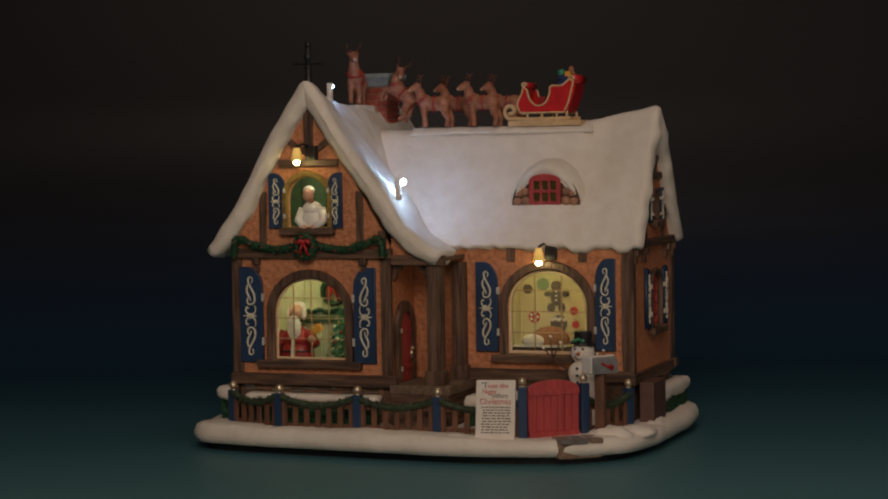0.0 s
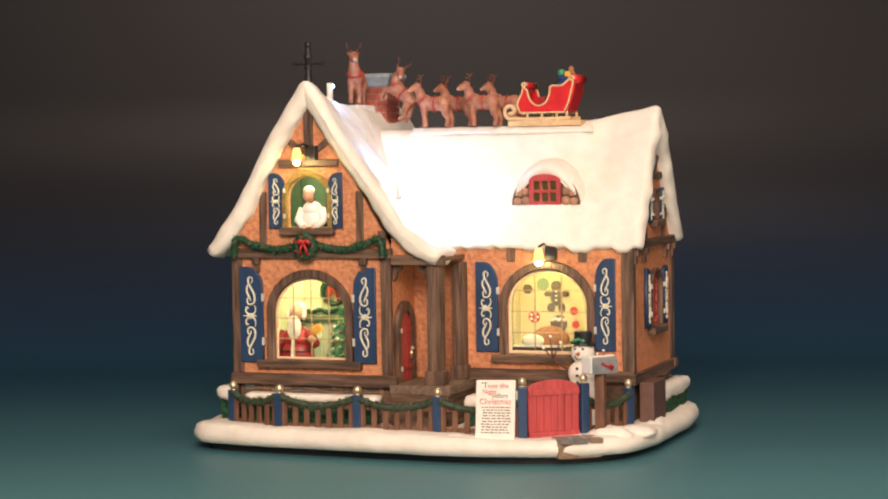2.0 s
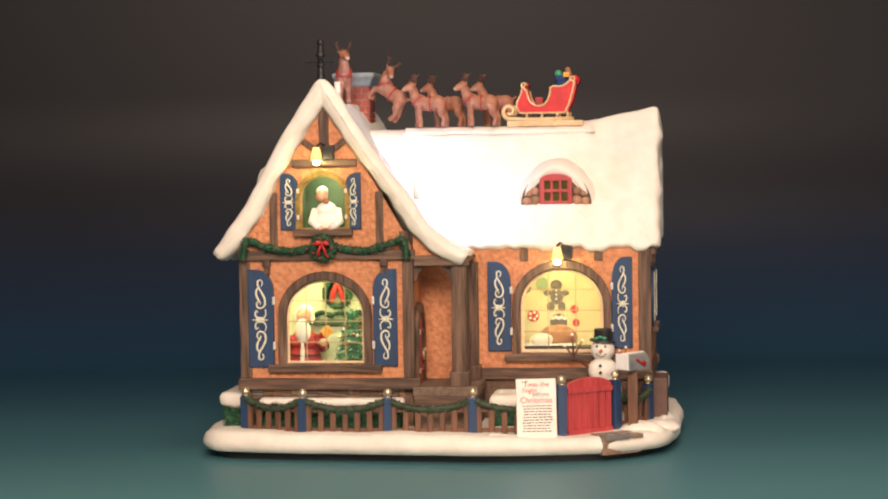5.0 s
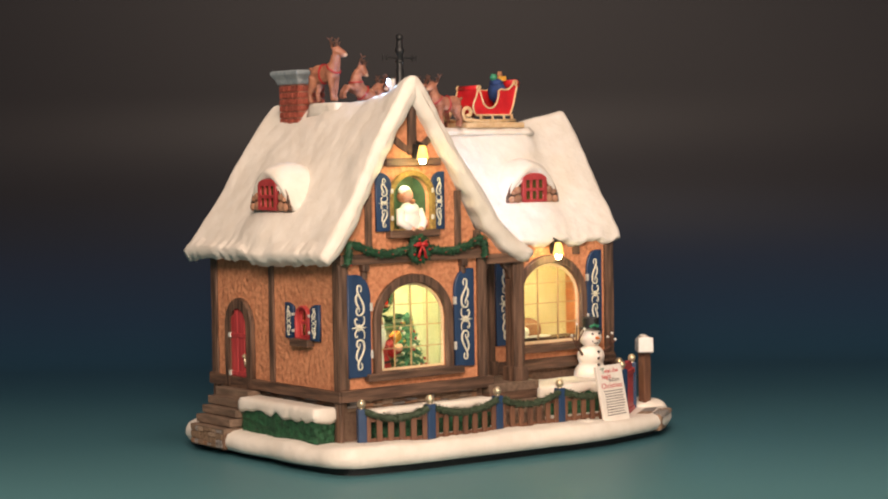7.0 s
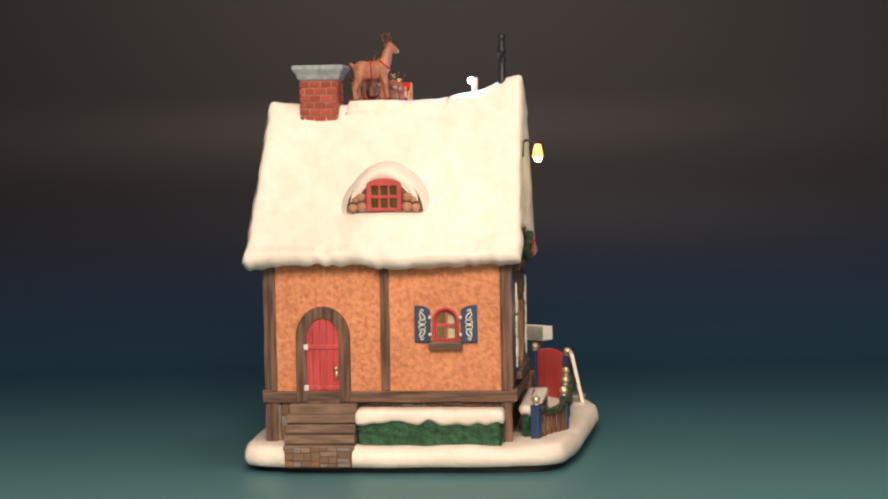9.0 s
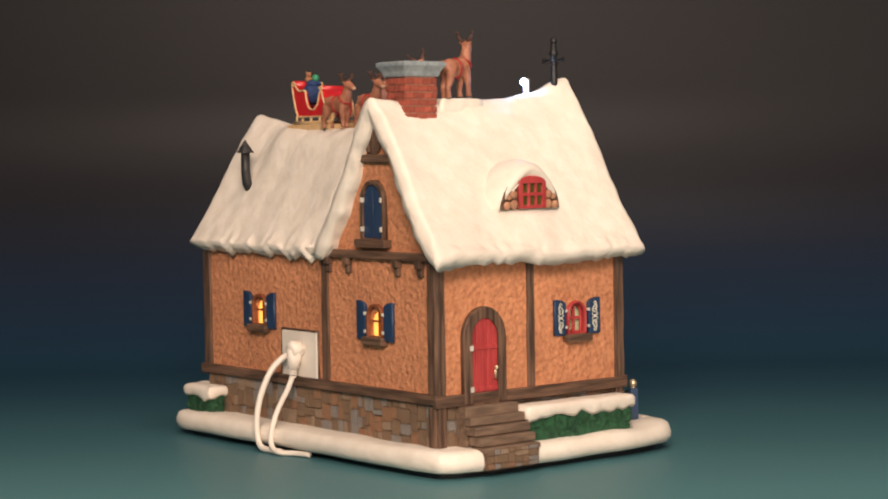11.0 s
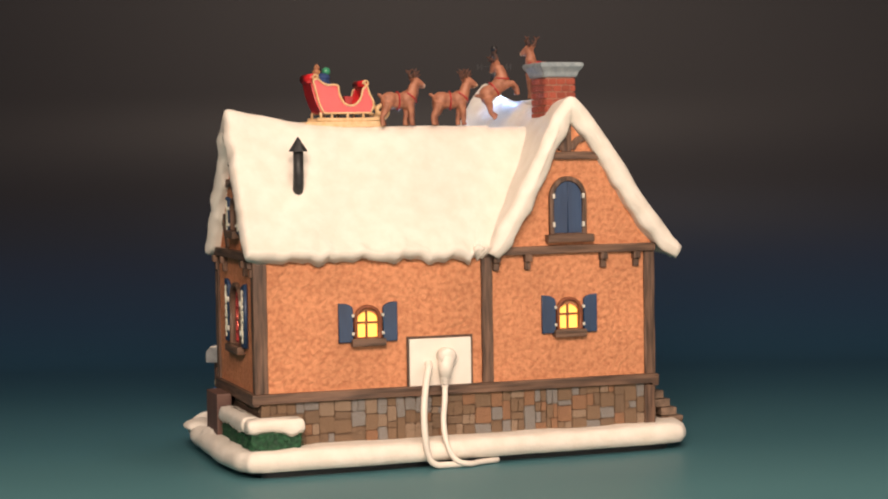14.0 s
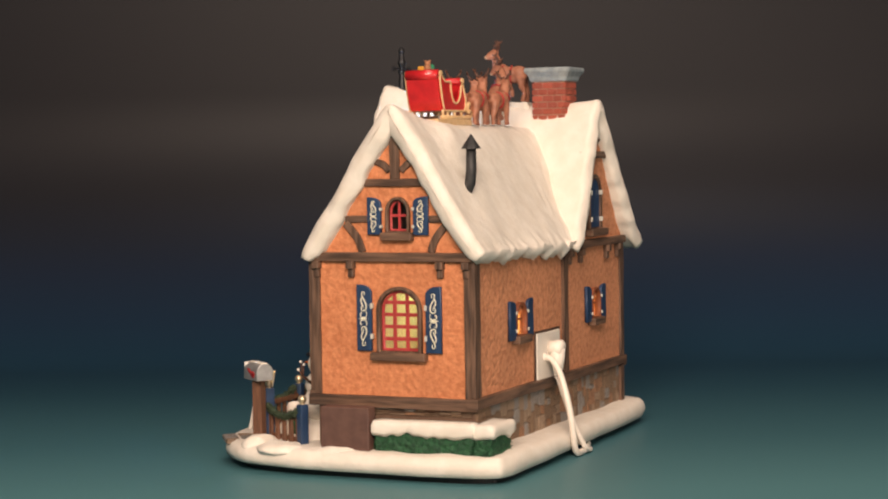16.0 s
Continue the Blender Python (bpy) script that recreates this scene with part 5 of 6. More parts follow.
def build_mailbox():
    x, y = 0.1046, -0.0472
    post = part("mailbox", bmbox(x - 0.0024, x + 0.0024, y - 0.0024, y + 0.0024, 0.0098, 0.0391, bev=0.0004), PICKET, house, "grey tin mailbox with a red flag on a brown post")
    rings = []
    for u in (-0.0085, -0.0083, 0.0083, 0.0085):
        g = 0.92 if abs(u) > 0.0084 else 1.0
        ring = [(u, -0.0046 * g, 0.0), (u, 0.0046 * g, 0.0)] + [(u, 0.0046 * g * math.cos(math.pi * i / 10), 0.0046 + 0.0042 * g * math.sin(math.pi * i / 10)) for i in range(11)]
        rings.append(ring)
    m = Matrix.Translation((x, y, 0.0388)) @ Matrix.Rotation(math.atan2(-0.8, -0.6), 4, "Z") @ Matrix.Scale(0.92, 4)
    bm = bmesh.new()
    loft(bm, rings)
    bm.transform(m)
    part("box", bm, TIN, post, "rounded grey tin letter box")
    bm = bmesh.new()
    loft(bm, [[(u, 0.0047 * g * math.cos(math.pi * i / 12), 0.0048 + 0.0045 * g * math.sin(math.pi * i / 12)) for i in range(4, 9)] for u, g in ((-0.0084, 0.97), (-0.008, 1.0), (0.0078, 1.0), (0.0082, 0.97))])
    bm.transform(m)
    part("snow_cap", bm, SNOW, post, "thin snow on the letter box", smooth=True)
    bm = bmesh.new()
    box(bm, 0.0082, 0.0092, -0.0042, 0.0042, 0.0004, 0.0088, 0.0003, m)
    part("lid", bm, WHITE, post, "white front flap")
    bm = bmesh.new()
    mm = m @ Matrix.Translation((0.0, 0.0049, 0.0042)) @ Matrix.Rotation(radians(-28), 4, "Y")
    box(bm, -0.005, 0.003, -0.0003, 0.0003, -0.0006, 0.0006, 0.0001, mm)
    box(bm, -0.0052, -0.0022, -0.0003, 0.0003, -0.0006, 0.002, 0.0001, mm)
    part("flag", bm, HARNESS, post, "red flag")


def build_snowman():
    x, y = 0.0886, -0.0222
    bm = bmesh.new()
    blob(bm, (x, y, 0.0255), (0.0095, 0.0092, 0.0082), seg=24, rings=16)
    blob(bm, (x, y, 0.0355), (0.0076, 0.0074, 0.0066), seg=24, rings=16)
    s = fused("snowman", bm, 0.0007, SNOW, house, "white snowman with black top hat and twig arms beside the gate")
    bm = bmesh.new()
    blob(bm, (x, y, 0.0458), (0.0060, 0.0058, 0.0059), seg=24, rings=16)
    part("head", bm, SNOW, s, smooth=True)
    bm = bmesh.new()
    tube(bm, [(x, y, 0.0500), (x + 0.0001, y, 0.0509)], [0.0066, 0.0064], 20)
    tube(bm, [(x, y, 0.0505), (x + 0.0003, y, 0.0560), (x + 0.0003, y, 0.0566)], [0.0043, 0.0046, 0.0042], 20)
    part("hat", bm, BLACK, s, "black top hat")
    bm = bmesh.new()
    for k in range(3):
        blob(bm, (x - 0.003 + 0.002 * k, y - 0.0042, 0.0520 + 0.0006 * (k % 2)), (0.0014, 0.0006, 0.0009), seg=8, rings=6)
    part("holly", bm, GIFTG, s, "green holly on the hat", smooth=True)
    f = Vector((-0.12, -0.99, 0)).normalized()
    r = Vector((f.y, -f.x, 0)) * -1
    c = Vector((x, y, 0.0458))
    bm = bmesh.new()
    tube(bm, [c + f * 0.0052, c + f * 0.0092], [0.0011, 0.0002], 8)
    part("nose", bm, CARROT, s, "orange carrot nose", smooth=True)
    bm = bmesh.new()
    for sx, z, rr in ((-0.0021, 0.0022, 0.00065), (0.0021, 0.0022, 0.00065), (-0.0022, -0.0018, 0.00042), (-0.0011, -0.0027, 0.00042), (0.0, -0.003, 0.00042), (0.0011, -0.0027, 0.00042), (0.0022, -0.0018, 0.00042)):
        q = f * math.sqrt(max(0, 0.0058**2 - sx * sx - z * z)) + r * sx
        blob(bm, c + q + Vector((0, 0, z)), rr, seg=8, rings=6)
    for z in (0.0385, 0.0350, 0.0315):
        blob(bm, Vector((x, y, z)) + f * 0.0075, 0.0008, seg=8, rings=6)
    part("coal", bm, BLACK, s, smooth=True)
    for sg, reach in ((-1, 1.45), (1, 0.9)):
        base = Vector((x + sg * 0.0066, y - 0.001, 0.0365))
        mid, end = base + Vector((sg * 0.0054, -0.0025, 0.0044)) * reach, base + Vector((sg * 0.0084, -0.0035, 0.0082)) * reach
        bm = bmesh.new()
        tube(bm, [base, mid, end], [0.00075, 0.0006, 0.00035], 6)
        tube(bm, [mid, mid + Vector((sg * 0.0004, -0.001, 0.0078)) * reach], [0.0005, 0.00028], 6)
        tube(bm, [mid, mid + Vector((sg * -0.0032, -0.001, 0.0058)) * reach], [0.0005, 0.00028], 6)
        part("arm", bm, ANTLER, s, "dark forked twig arm", smooth=True)
        bm = bmesh.new()
        for q in (end, mid + Vector((sg * 0.0004, -0.001, 0.0078)) * reach, mid + Vector((sg * -0.0032, -0.001, 0.0058)) * reach):
            blob(bm, q, 0.00075, seg=8, rings=6)
        part("snow_tip", bm, WHITE, s, smooth=True)


CARROT = mat("carrot orange", (0.7, 0.2, 0.03), (0.55, 0.14, 0.02), rough=0.5)
build_fence()
build_sign()
build_mailbox()
build_snowman()

# ---- reindeer and sleigh on the roof ----


def deer_parts(lift=0.0, head_turn=0.0):
    """Body, antlers, harness and muzzle of a reindeer that faces -x and stands at z=0; lift raises the forehand."""
    b = bmesh.new()
    blob(b, (0.0042, 0, 0.0128), (0.0048, 0.0038, 0.0043))
    blob(b, (-0.0002, 0, 0.0126), (0.0064, 0.0036, 0.0040))
    blob(b, (-0.0050, 0, 0.0132), (0.0040, 0.0037, 0.0046))
    tube(b, [(-0.0060, 0, 0.0135), (-0.0080, 0, 0.0172), (-0.0088, 0, 0.0206)], [0.0036, 0.0028, 0.0023], 10)
    h = Matrix.Translation((-0.0088, 0, 0.0210)) @ Matrix.Rotation(head_turn, 4, "Z")
    P = lambda *p: tuple(h @ Vector(p))
    tube(b, [P(0.0012, 0, 0.0012), P(-0.0008, 0, 0.0012), P(-0.0032, 0, 0.0002), P(-0.0050, 0, -0.0008)], [0.0018, 0.0026, 0.0019, 0.0014], 10)
    for sg in (-1, 1):
        tube(b, [P(0.0004, sg * 0.0014, 0.0022), P(0.0010, sg * 0.0034, 0.0030)], [0.0008, 0.0003], 6)
        if lift:
            fl = [(-0.0056, sg * 0.0018, 0.0110), (-0.0095, sg * 0.0019, 0.0095), (-0.0098, sg * 0.0019, 0.0058 + 0.001 * sg), (-0.0080, sg * 0.0019, 0.0032)]
        else:
            fl = [(-0.0058, sg * 0.0018, 0.0115), (-0.0060 - 0.0006 * sg, sg * 0.0019, 0.0060), (-0.0056 - 0.001 * sg, sg * 0.0019, 0.0028), (-0.0060 - 0.001 * sg, sg * 0.0019, 0.0003)]
        tube(b, fl, [0.0023, 0.0015, 0.0012, 0.0014], 8)
        hl = [(0.0060, sg * 0.0018, 0.0115), (0.0070 + 0.0006 * sg, sg * 0.0020, 0.0072), (0.0086 + 0.0006 * sg, sg * 0.0020, 0.0042), (0.0078 + 0.0008 * sg, sg * 0.0020, 0.0003)]
        tube(b, hl, [0.0028, 0.0019, 0.0012, 0.0014], 8)
    tube(b, [(0.0084, 0, 0.0145), (0.0100, 0, 0.0158), (0.0108, 0, 0.0160)], [0.0011, 0.0009, 0.0003], 6)
    a = []
    for sg in (-1, 1):
        an = bmesh.new()
        stem = [P(0.0002, sg * 0.0010, 0.0026), P(0.0012, sg * 0.0026, 0.0042), P(0.0008, sg * 0.0036, 0.0060), P(-0.0004, sg * 0.0036, 0.0074)]
        tube(an, stem, [0.0008, 0.0007, 0.0005, 0.0003], 6)
        tube(an, [stem[1], P(-0.0014, sg * 0.0030, 0.0054)], [0.0005, 0.0003], 5)
        tube(an, [stem[2], P(0.0026, sg * 0.0042, 0.0072)], [0.0005, 0.0003], 5)
        tube(an, [stem[0], P(-0.0018, sg * 0.0012, 0.0042)], [0.0005, 0.0003], 5)
        a.append(an)
    s = bmesh.new()

    def hoop(c, ry, rz, tilt):
        m = Matrix.Translation(c) @ Matrix.Rotation(tilt, 4, "Y")
        tube(s, [tuple(m @ Vector((0, ry * math.cos(q * math.tau / 20), rz * math.sin(q * math.tau / 20)))) for q in range(20)], 0.00042, 6, closed=True)

    hoop((0.0002, 0, 0.0126), 0.0039, 0.0043, 0.0)
    hoop((-0.0066, 0, 0.0146), 0.0037, 0.0037, 0.9)
    m = bmesh.new()
    blob(m, P(-0.0050, 0, -0.0007), (0.0012, 0.0012, 0.0010), seg=10, rings=8)
    return b, a, s, m


def reindeer(m, lift=0.0, head_turn=0.0, cache={}):
    key = (lift, head_turn)
    if key not in cache:
        b, a, s, mz = deer_parts(lift, head_turn)
        ob = fused("reindeer", b, 0.00042, DEER, house, "small fawn reindeer figure in a red harness on the snowy ridge")
        cache[key] = [(ob.data, None)] + [(part(n, d, mt, ob, l, smooth=True).data, n) for n, d, mt, l in
                                          (("antler", a[0], ANTLER, "dark branching antler"), ("antler", a[1], ANTLER, "dark branching antler"), ("harness", s, HARNESS, "red harness straps"), ("muzzle", mz, DEER_PALE, "pale muzzle"))]
    else:
        ob = part("reindeer", cache[key][0][0], DEER, house, "small fawn reindeer figure in a red harness on the snowy ridge")
        for me, n in cache[key][1:]:
            part(n, me, None, ob)
    ob.matrix_basis = m
    return ob


def build_team():
    S = 0.99
    sc = Matrix.Diagonal((S, S, S, 1))
    for x, y, r, ht in ((-0.0038, 0.0185, 3, 0.35), (0.0030, 0.0372, -4, 0.0), (0.0238, 0.0182, -2, 0.35), (0.0303, 0.0375, 4, 0.0)):
        reindeer(Matrix.Translation((x, y, 0.1602)) @ Matrix.Rotation(radians(r), 4, "Z") @ sc, 0.0, ht)
    reindeer(Matrix.Translation((-0.0330, 0.0270, 0.1690)) @ Matrix.Rotation(radians(-6), 4, "Z") @ Matrix.Rotation(radians(36), 4, "Y") @ Matrix.Translation((0.001, 0, 0.0)) @ sc, 1.0, 2.4)
    reindeer(Matrix.Translation((-0.0505, 0.0225, 0.1734)) @ Matrix.Rotation(radians(102), 4, "Z") @ Matrix.Rotation(radians(3), 4, "Y") @ Matrix.Diagonal((1.0, 1.06, 1.14, 1)), 0.0, 0.35)
    # snow under the hooves
    for x0, x1, y0, y1, z0, z1, g in ((-0.017, 0.0825, 0.0195, 0.0378, 0.1560, 0.1600, 0.0030), (-0.0535, -0.0448, 0.009, 0.034, 0.164, 0.1730, 0.0028)):
        bm = bmesh.new()
        n = 60
        per = [(x0, y0), (x1, y0), (x1, y1), (x0, y1)]
        rings = []
        for grow, z in ((g, z0), (g * 0.55, z0 + (z1 - z0) * 0.5), (0.0008, z1 - 0.0016), (0.0, z1 - 0.0004), (-0.0012, z1)):
            ring = []
            for k in range(4):
                a, b = Vector(per[k]), Vector(per[(k + 1) % 4])
                m = max(6, int(n * (b - a).length / 0.12))
                for i in range(m):
                    q = a + (b - a) * i / m
                    sx = 1 if abs(q.x - x1) < 1e-6 else -1 if abs(q.x - x0) < 1e-6 else 0
                    sy = 1 if abs(q.y - y1) < 1e-6 else -1 if abs(q.y - y0) < 1e-6 else 0
                    w = 0.0011 * nz(q.x, q.y, z, 230)
                    ring.append((q.x + sx * (grow * 0.3 + w), q.y + sy * (grow + w), z + 0.0004 * nz(q.x, q.y, 1.0, 300)))
            rings.append(ring)
        loft(bm, rings)
        part("snow_ledge", bm, SNOW, house, "snowy ledge under the figures", smooth=True)


def build_sleigh():
    y0, y1 = 0.0208, 0.0372
    side = spread([(0.0462, 0.1668), (0.0445, 0.1715), (0.0468, 0.1765), (0.0478, 0.1805)], 8) + spread([(0.0500, 0.1785), (0.0515, 0.1735), (0.0550, 0.1705), (0.0595, 0.1715), (0.0620, 0.1760), (0.0625, 0.1800)], 14) \
        + spread([(0.0640, 0.1808), (0.0690, 0.1808), (0.0730, 0.1838)], 8) + spread([(0.0752, 0.1828), (0.0738, 0.1770), (0.0722, 0.1715), (0.0700, 0.1668)], 10)
    sl = None
    for y in (y0, y1):
        me = laid(plate(side[::-1], [], 0.0014, 0.0003), on_wall("front", y))
        if sl is None:
            sl = part("sleigh", me, SLEIGH, house, "red sleigh with cream edging and gifts on the ridge")
        else:
            part("side", me, SLEIGH, sl)
        bm = bmesh.new()
        off = -0.0008 if y == y0 else 0.0008
        tube(bm, [(a, y + off, z) for a, z in side], 0.00055, 6, closed=True)
        for cx, cz, d in ((0.0484, 0.1812, 1), (0.0742, 0.1842, -1)):
            tube(bm, [(cx + d * 0.0016 * (1 - q / 22) * math.cos(q * 0.42), y + off, cz + 0.0016 * (1 - q / 22) * math.sin(q * 0.42)) for q in range(18)], 0.0005, 6)
        part("edging", bm, TRIM, sl, "cream gold scrolled edging", smooth=True)
        bm = bmesh.new()
        tube(bm, [(0.0735, y + off, 0.1636), (0.060, y + off, 0.1634), (0.047, y + off, 0.1635), (0.0415, y + off, 0.1640)] + [(0.0408 - 0.0040 * (1 - q / 24) * math.sin(q * 0.4), y + off, 0.1678 - 0.0040 * (1 - q / 24) * math.cos(q * 0.4)) for q in range(19)], 0.0011, 8)
        for x in (0.050, 0.058, 0.066, 0.0715):
            tube(bm, [(x, y + off, 0.1634), (x, y + off * 0.5, 0.1672)], 0.0007, 6)
        part("runner", bm, TRIM, sl, "cream curled runner", smooth=True)
    for prof, nm in (([(0.0462, 0.1672), (0.0445, 0.1715), (0.0468, 0.1765), (0.0478, 0.1808)], "dash"), ([(0.0700, 0.1672), (0.0722, 0.1715), (0.0740, 0.1770), (0.0752, 0.1835)], "back_panel"), ([(0.0462, 0.1672), (0.058, 0.1670), (0.0700, 0.1672)], "floor_panel")):
        ln = spread(prof, 10)
        bm = bmesh.new()
        loft(bm, [[(a, y0, z + 0.0007), (a, y1, z + 0.0007), (a + 0.0012, y1, z - 0.0003), (a + 0.0012, y0, z - 0.0003)] for a, z in ln])
        part(nm, bm, SLEIGH, sl, smooth=False)
    for cx, cz in ((0.0489, 0.1812), (0.0752, 0.1838)):
        bm = bmesh.new()
        tube(bm, [(cx, y0, cz), (cx, y1, cz)], 0.0017 if cx < 0.06 else 0.0025, 12)
        part("roll", bm, SLEIGH, sl, "rolled red top edge", smooth=True)
    part("platform", bmbox(0.0395, 0.0795, 0.0190, 0.0390, 0.1598, 0.1627, bev=0.0004), TRIM, sl, "cream base plate")
    sl.location = (-0.0022, -0.0012, 0.0)
    bm = bmesh.new()
    blob(bm, (0.0685, 0.029, 0.1795), (0.0046, 0.0060, 0.0062))
    blob(bm, (0.0680, 0.029, 0.1845), (0.0036, 0.0044, 0.0024))
    part("sack", bm, SACK, sl, "dark blue gift sack", smooth=True)
    bm = bmesh.new()
    blob(bm, (0.0662, 0.0290, 0.1875), 0.0021)
    part("ball", bm, GIFTG, sl, "green toy ball", smooth=True)
    bm = bmesh.new()
    blob(bm, (0.0715, 0.0300, 0.1870), (0.0018, 0.0018, 0.0018))
    blob(bm, (0.0712, 0.0300, 0.1893), 0.0015)
    for sg in (-1, 1):
        blob(bm, (0.0713, 0.0300 + sg * 0.0011, 0.1905), 0.0006)
    part("toy_bear", bm, BEAR, sl, "brown toy bear", smooth=True)
    part("parcel", bmbox(0.0690, 0.0722, 0.0252, 0.0282, 0.1855, 0.1882, bev=0.0003), GIFTY, sl, "yellow parcel")
    part("parcel", bmbox(0.0540, 0.0580, 0.0250, 0.0330, 0.1700, 0.1752, bev=0.0003), HARNESS, sl, "red parcel")


build_team()
build_sleigh()

# ---- greenery and lamps on the front ----


def build_front_dressing():
    y = WY0 - 0.0042
    left = [(-0.0895, y, 0.0945), (-0.0888, y - 0.0005, 0.1010), (-0.0868, y, 0.1040), (-0.0775, y - 0.0004, 0.1005), (-0.066, y, 0.0985), (-0.054, y, 0.1005), (-0.049, y, 0.1035)]
    right = [(-0.096 - p[0], p[1], p[2]) for p in left]
    for k, pts in enumerate((left, right)):
        g = garland("garland", pts, 0.0021, 1500, 60 + k, house, "evergreen garland draped along the beam")
        bm = bmesh.new()
        rng = random.Random(70 + k)
        for p in spread(pts, 7):
            blob(bm, (p[0] + rng.uniform(-0.001, 0.001), p[1] - 0.0018, p[2] + rng.uniform(-0.001, 0.001)), 0.00042, seg=8, rings=6)
        part("berry", bm, HARNESS, g, "tiny red berries", smooth=True)
    c = Vector((-0.0485, y - 0.0018, 0.1000))
    bm = bmesh.new()
    ring = [c + Vector((0.0048 * math.cos(a * math.tau / 24), 0, 0.0052 * math.sin(a * math.tau / 24))) for a in range(25)]
    tube(bm, ring[:-1], 0.0016, 8, closed=True)
    needles(bm, [tuple(p) for p in ring], 0.0022, 1200, 80)
    w = part("wreath", bm, GREEN, house, "round evergreen wreath with a red bow")
    bm = bmesh.new()
    for sg in (-1, 1):
        blob(bm, c + Vector((sg * 0.0020, -0.0022, 0.0026)), (0.0020, 0.0008, 0.0012), (0, 20 * sg, 0))
        tube(bm, [c + Vector((0, -0.0024, 0.0022)), c + Vector((sg * 0.0015, -0.0026, -0.0010)), c + Vector((sg * 0.0021, -0.0022, -0.0038))], [0.0006, 0.0007, 0.0008], 6)
    blob(bm, c + Vector((0, -0.0026, 0.0024)), 0.0010)
    for a in range(7):
        blob(bm, c + Vector((0.0048 * math.cos(a * 0.9), -0.002, 0.0052 * math.sin(a * 0.9))), 0.0006, seg=8, rings=6)
    part("bow", bm, HARNESS, w, "red bow and berries", smooth=True)
    # wall lamps
    for x, yy, z, wall in ((-0.0497, -0.0585, 0.1460, WY0), (0.0662, -0.0225, 0.0938, MY0)):
        l = part("wall_lamp", bmbox(x + 0.0014, x + 0.0072, wall - 0.0045, wall - 0.0005, z - 0.0022, z + 0.0052, bev=0.0006), BLACK, house, "black bracket wall lamp with a glowing shade")
        bm = bmesh.new()
        tube(bm, [(x + 0.003, wall - 0.004, z + 0.005), (x + 0.001, (wall + yy) / 2, z + 0.0062), (x, yy, z + 0.0048)], 0.0006, 6)
        part("arm", bm, BLACK, l, smooth=True)
        bm = bmesh.new()
        tube(bm, [(x, yy, z + 0.0042), (x, yy, z + 0.0030), (x, yy, z - 0.0022)], [0.0014, 0.0019, 0.0029], 14)
        part("shade", bm, SHADE, l, "glowing amber lamp shade", smooth=True)
        bm = bmesh.new()
        blob(bm, (x, yy, z - 0.0032), (0.0017, 0.0017, 0.0014), seg=12, rings=8)
        part("bulb", bm, WARM, l, "bright warm bulb", smooth=True)


SHADE = glow("amber shade", (1.0, 0.62, 0.16), 1.6)
build_front_dressing()

# ---- rooms behind the windows ----


def joined(name, pieces, parent, label, smooth=True):
    """One mesh of several painted colours."""
    bm = bmesh.new()
    mats = []
    for i, (b, m) in enumerate(pieces):
        me = bpy.data.meshes.new("piece")
        b.to_mesh(me)
        b.free()
        k = len(bm.faces)
        bm.from_mesh(me)
        bm.faces.ensure_lookup_table()
        for f in bm.faces[k:]:
            f.material_index = i
        mats.append(m)
        bpy.data.meshes.remove(me)
    out = bpy.data.meshes.new(name)
    bm.to_mesh(out)
    bm.free()
    for m in mats:
        out.materials.append(m)
    return part(name, out, mats[0], parent, label, smooth)


def B(*items):
    """A bmesh of blobs (centre, radii) and tubes (points, radii)."""
    bm = bmesh.new()
    for it in items:
        if isinstance(it[0], (list,)):
            tube(bm, it[0], it[1], 12)
        else:
            blob(bm, it[0], it[1], seg=14, rings=10)
    return bm


def flat_shape(pts, y, m, parent, name, label="", thick=0.0006):
    return part(name, laid(plate(pts, [], thick, 0.0001), on_wall("front", y)), m, parent, label)


def disc(cx, cz, r, n=18, rz=None):
    return [(cx + r * math.cos(a * math.tau / n), cz + (rz or r) * math.sin(a * math.tau / n)) for a in range(n)]


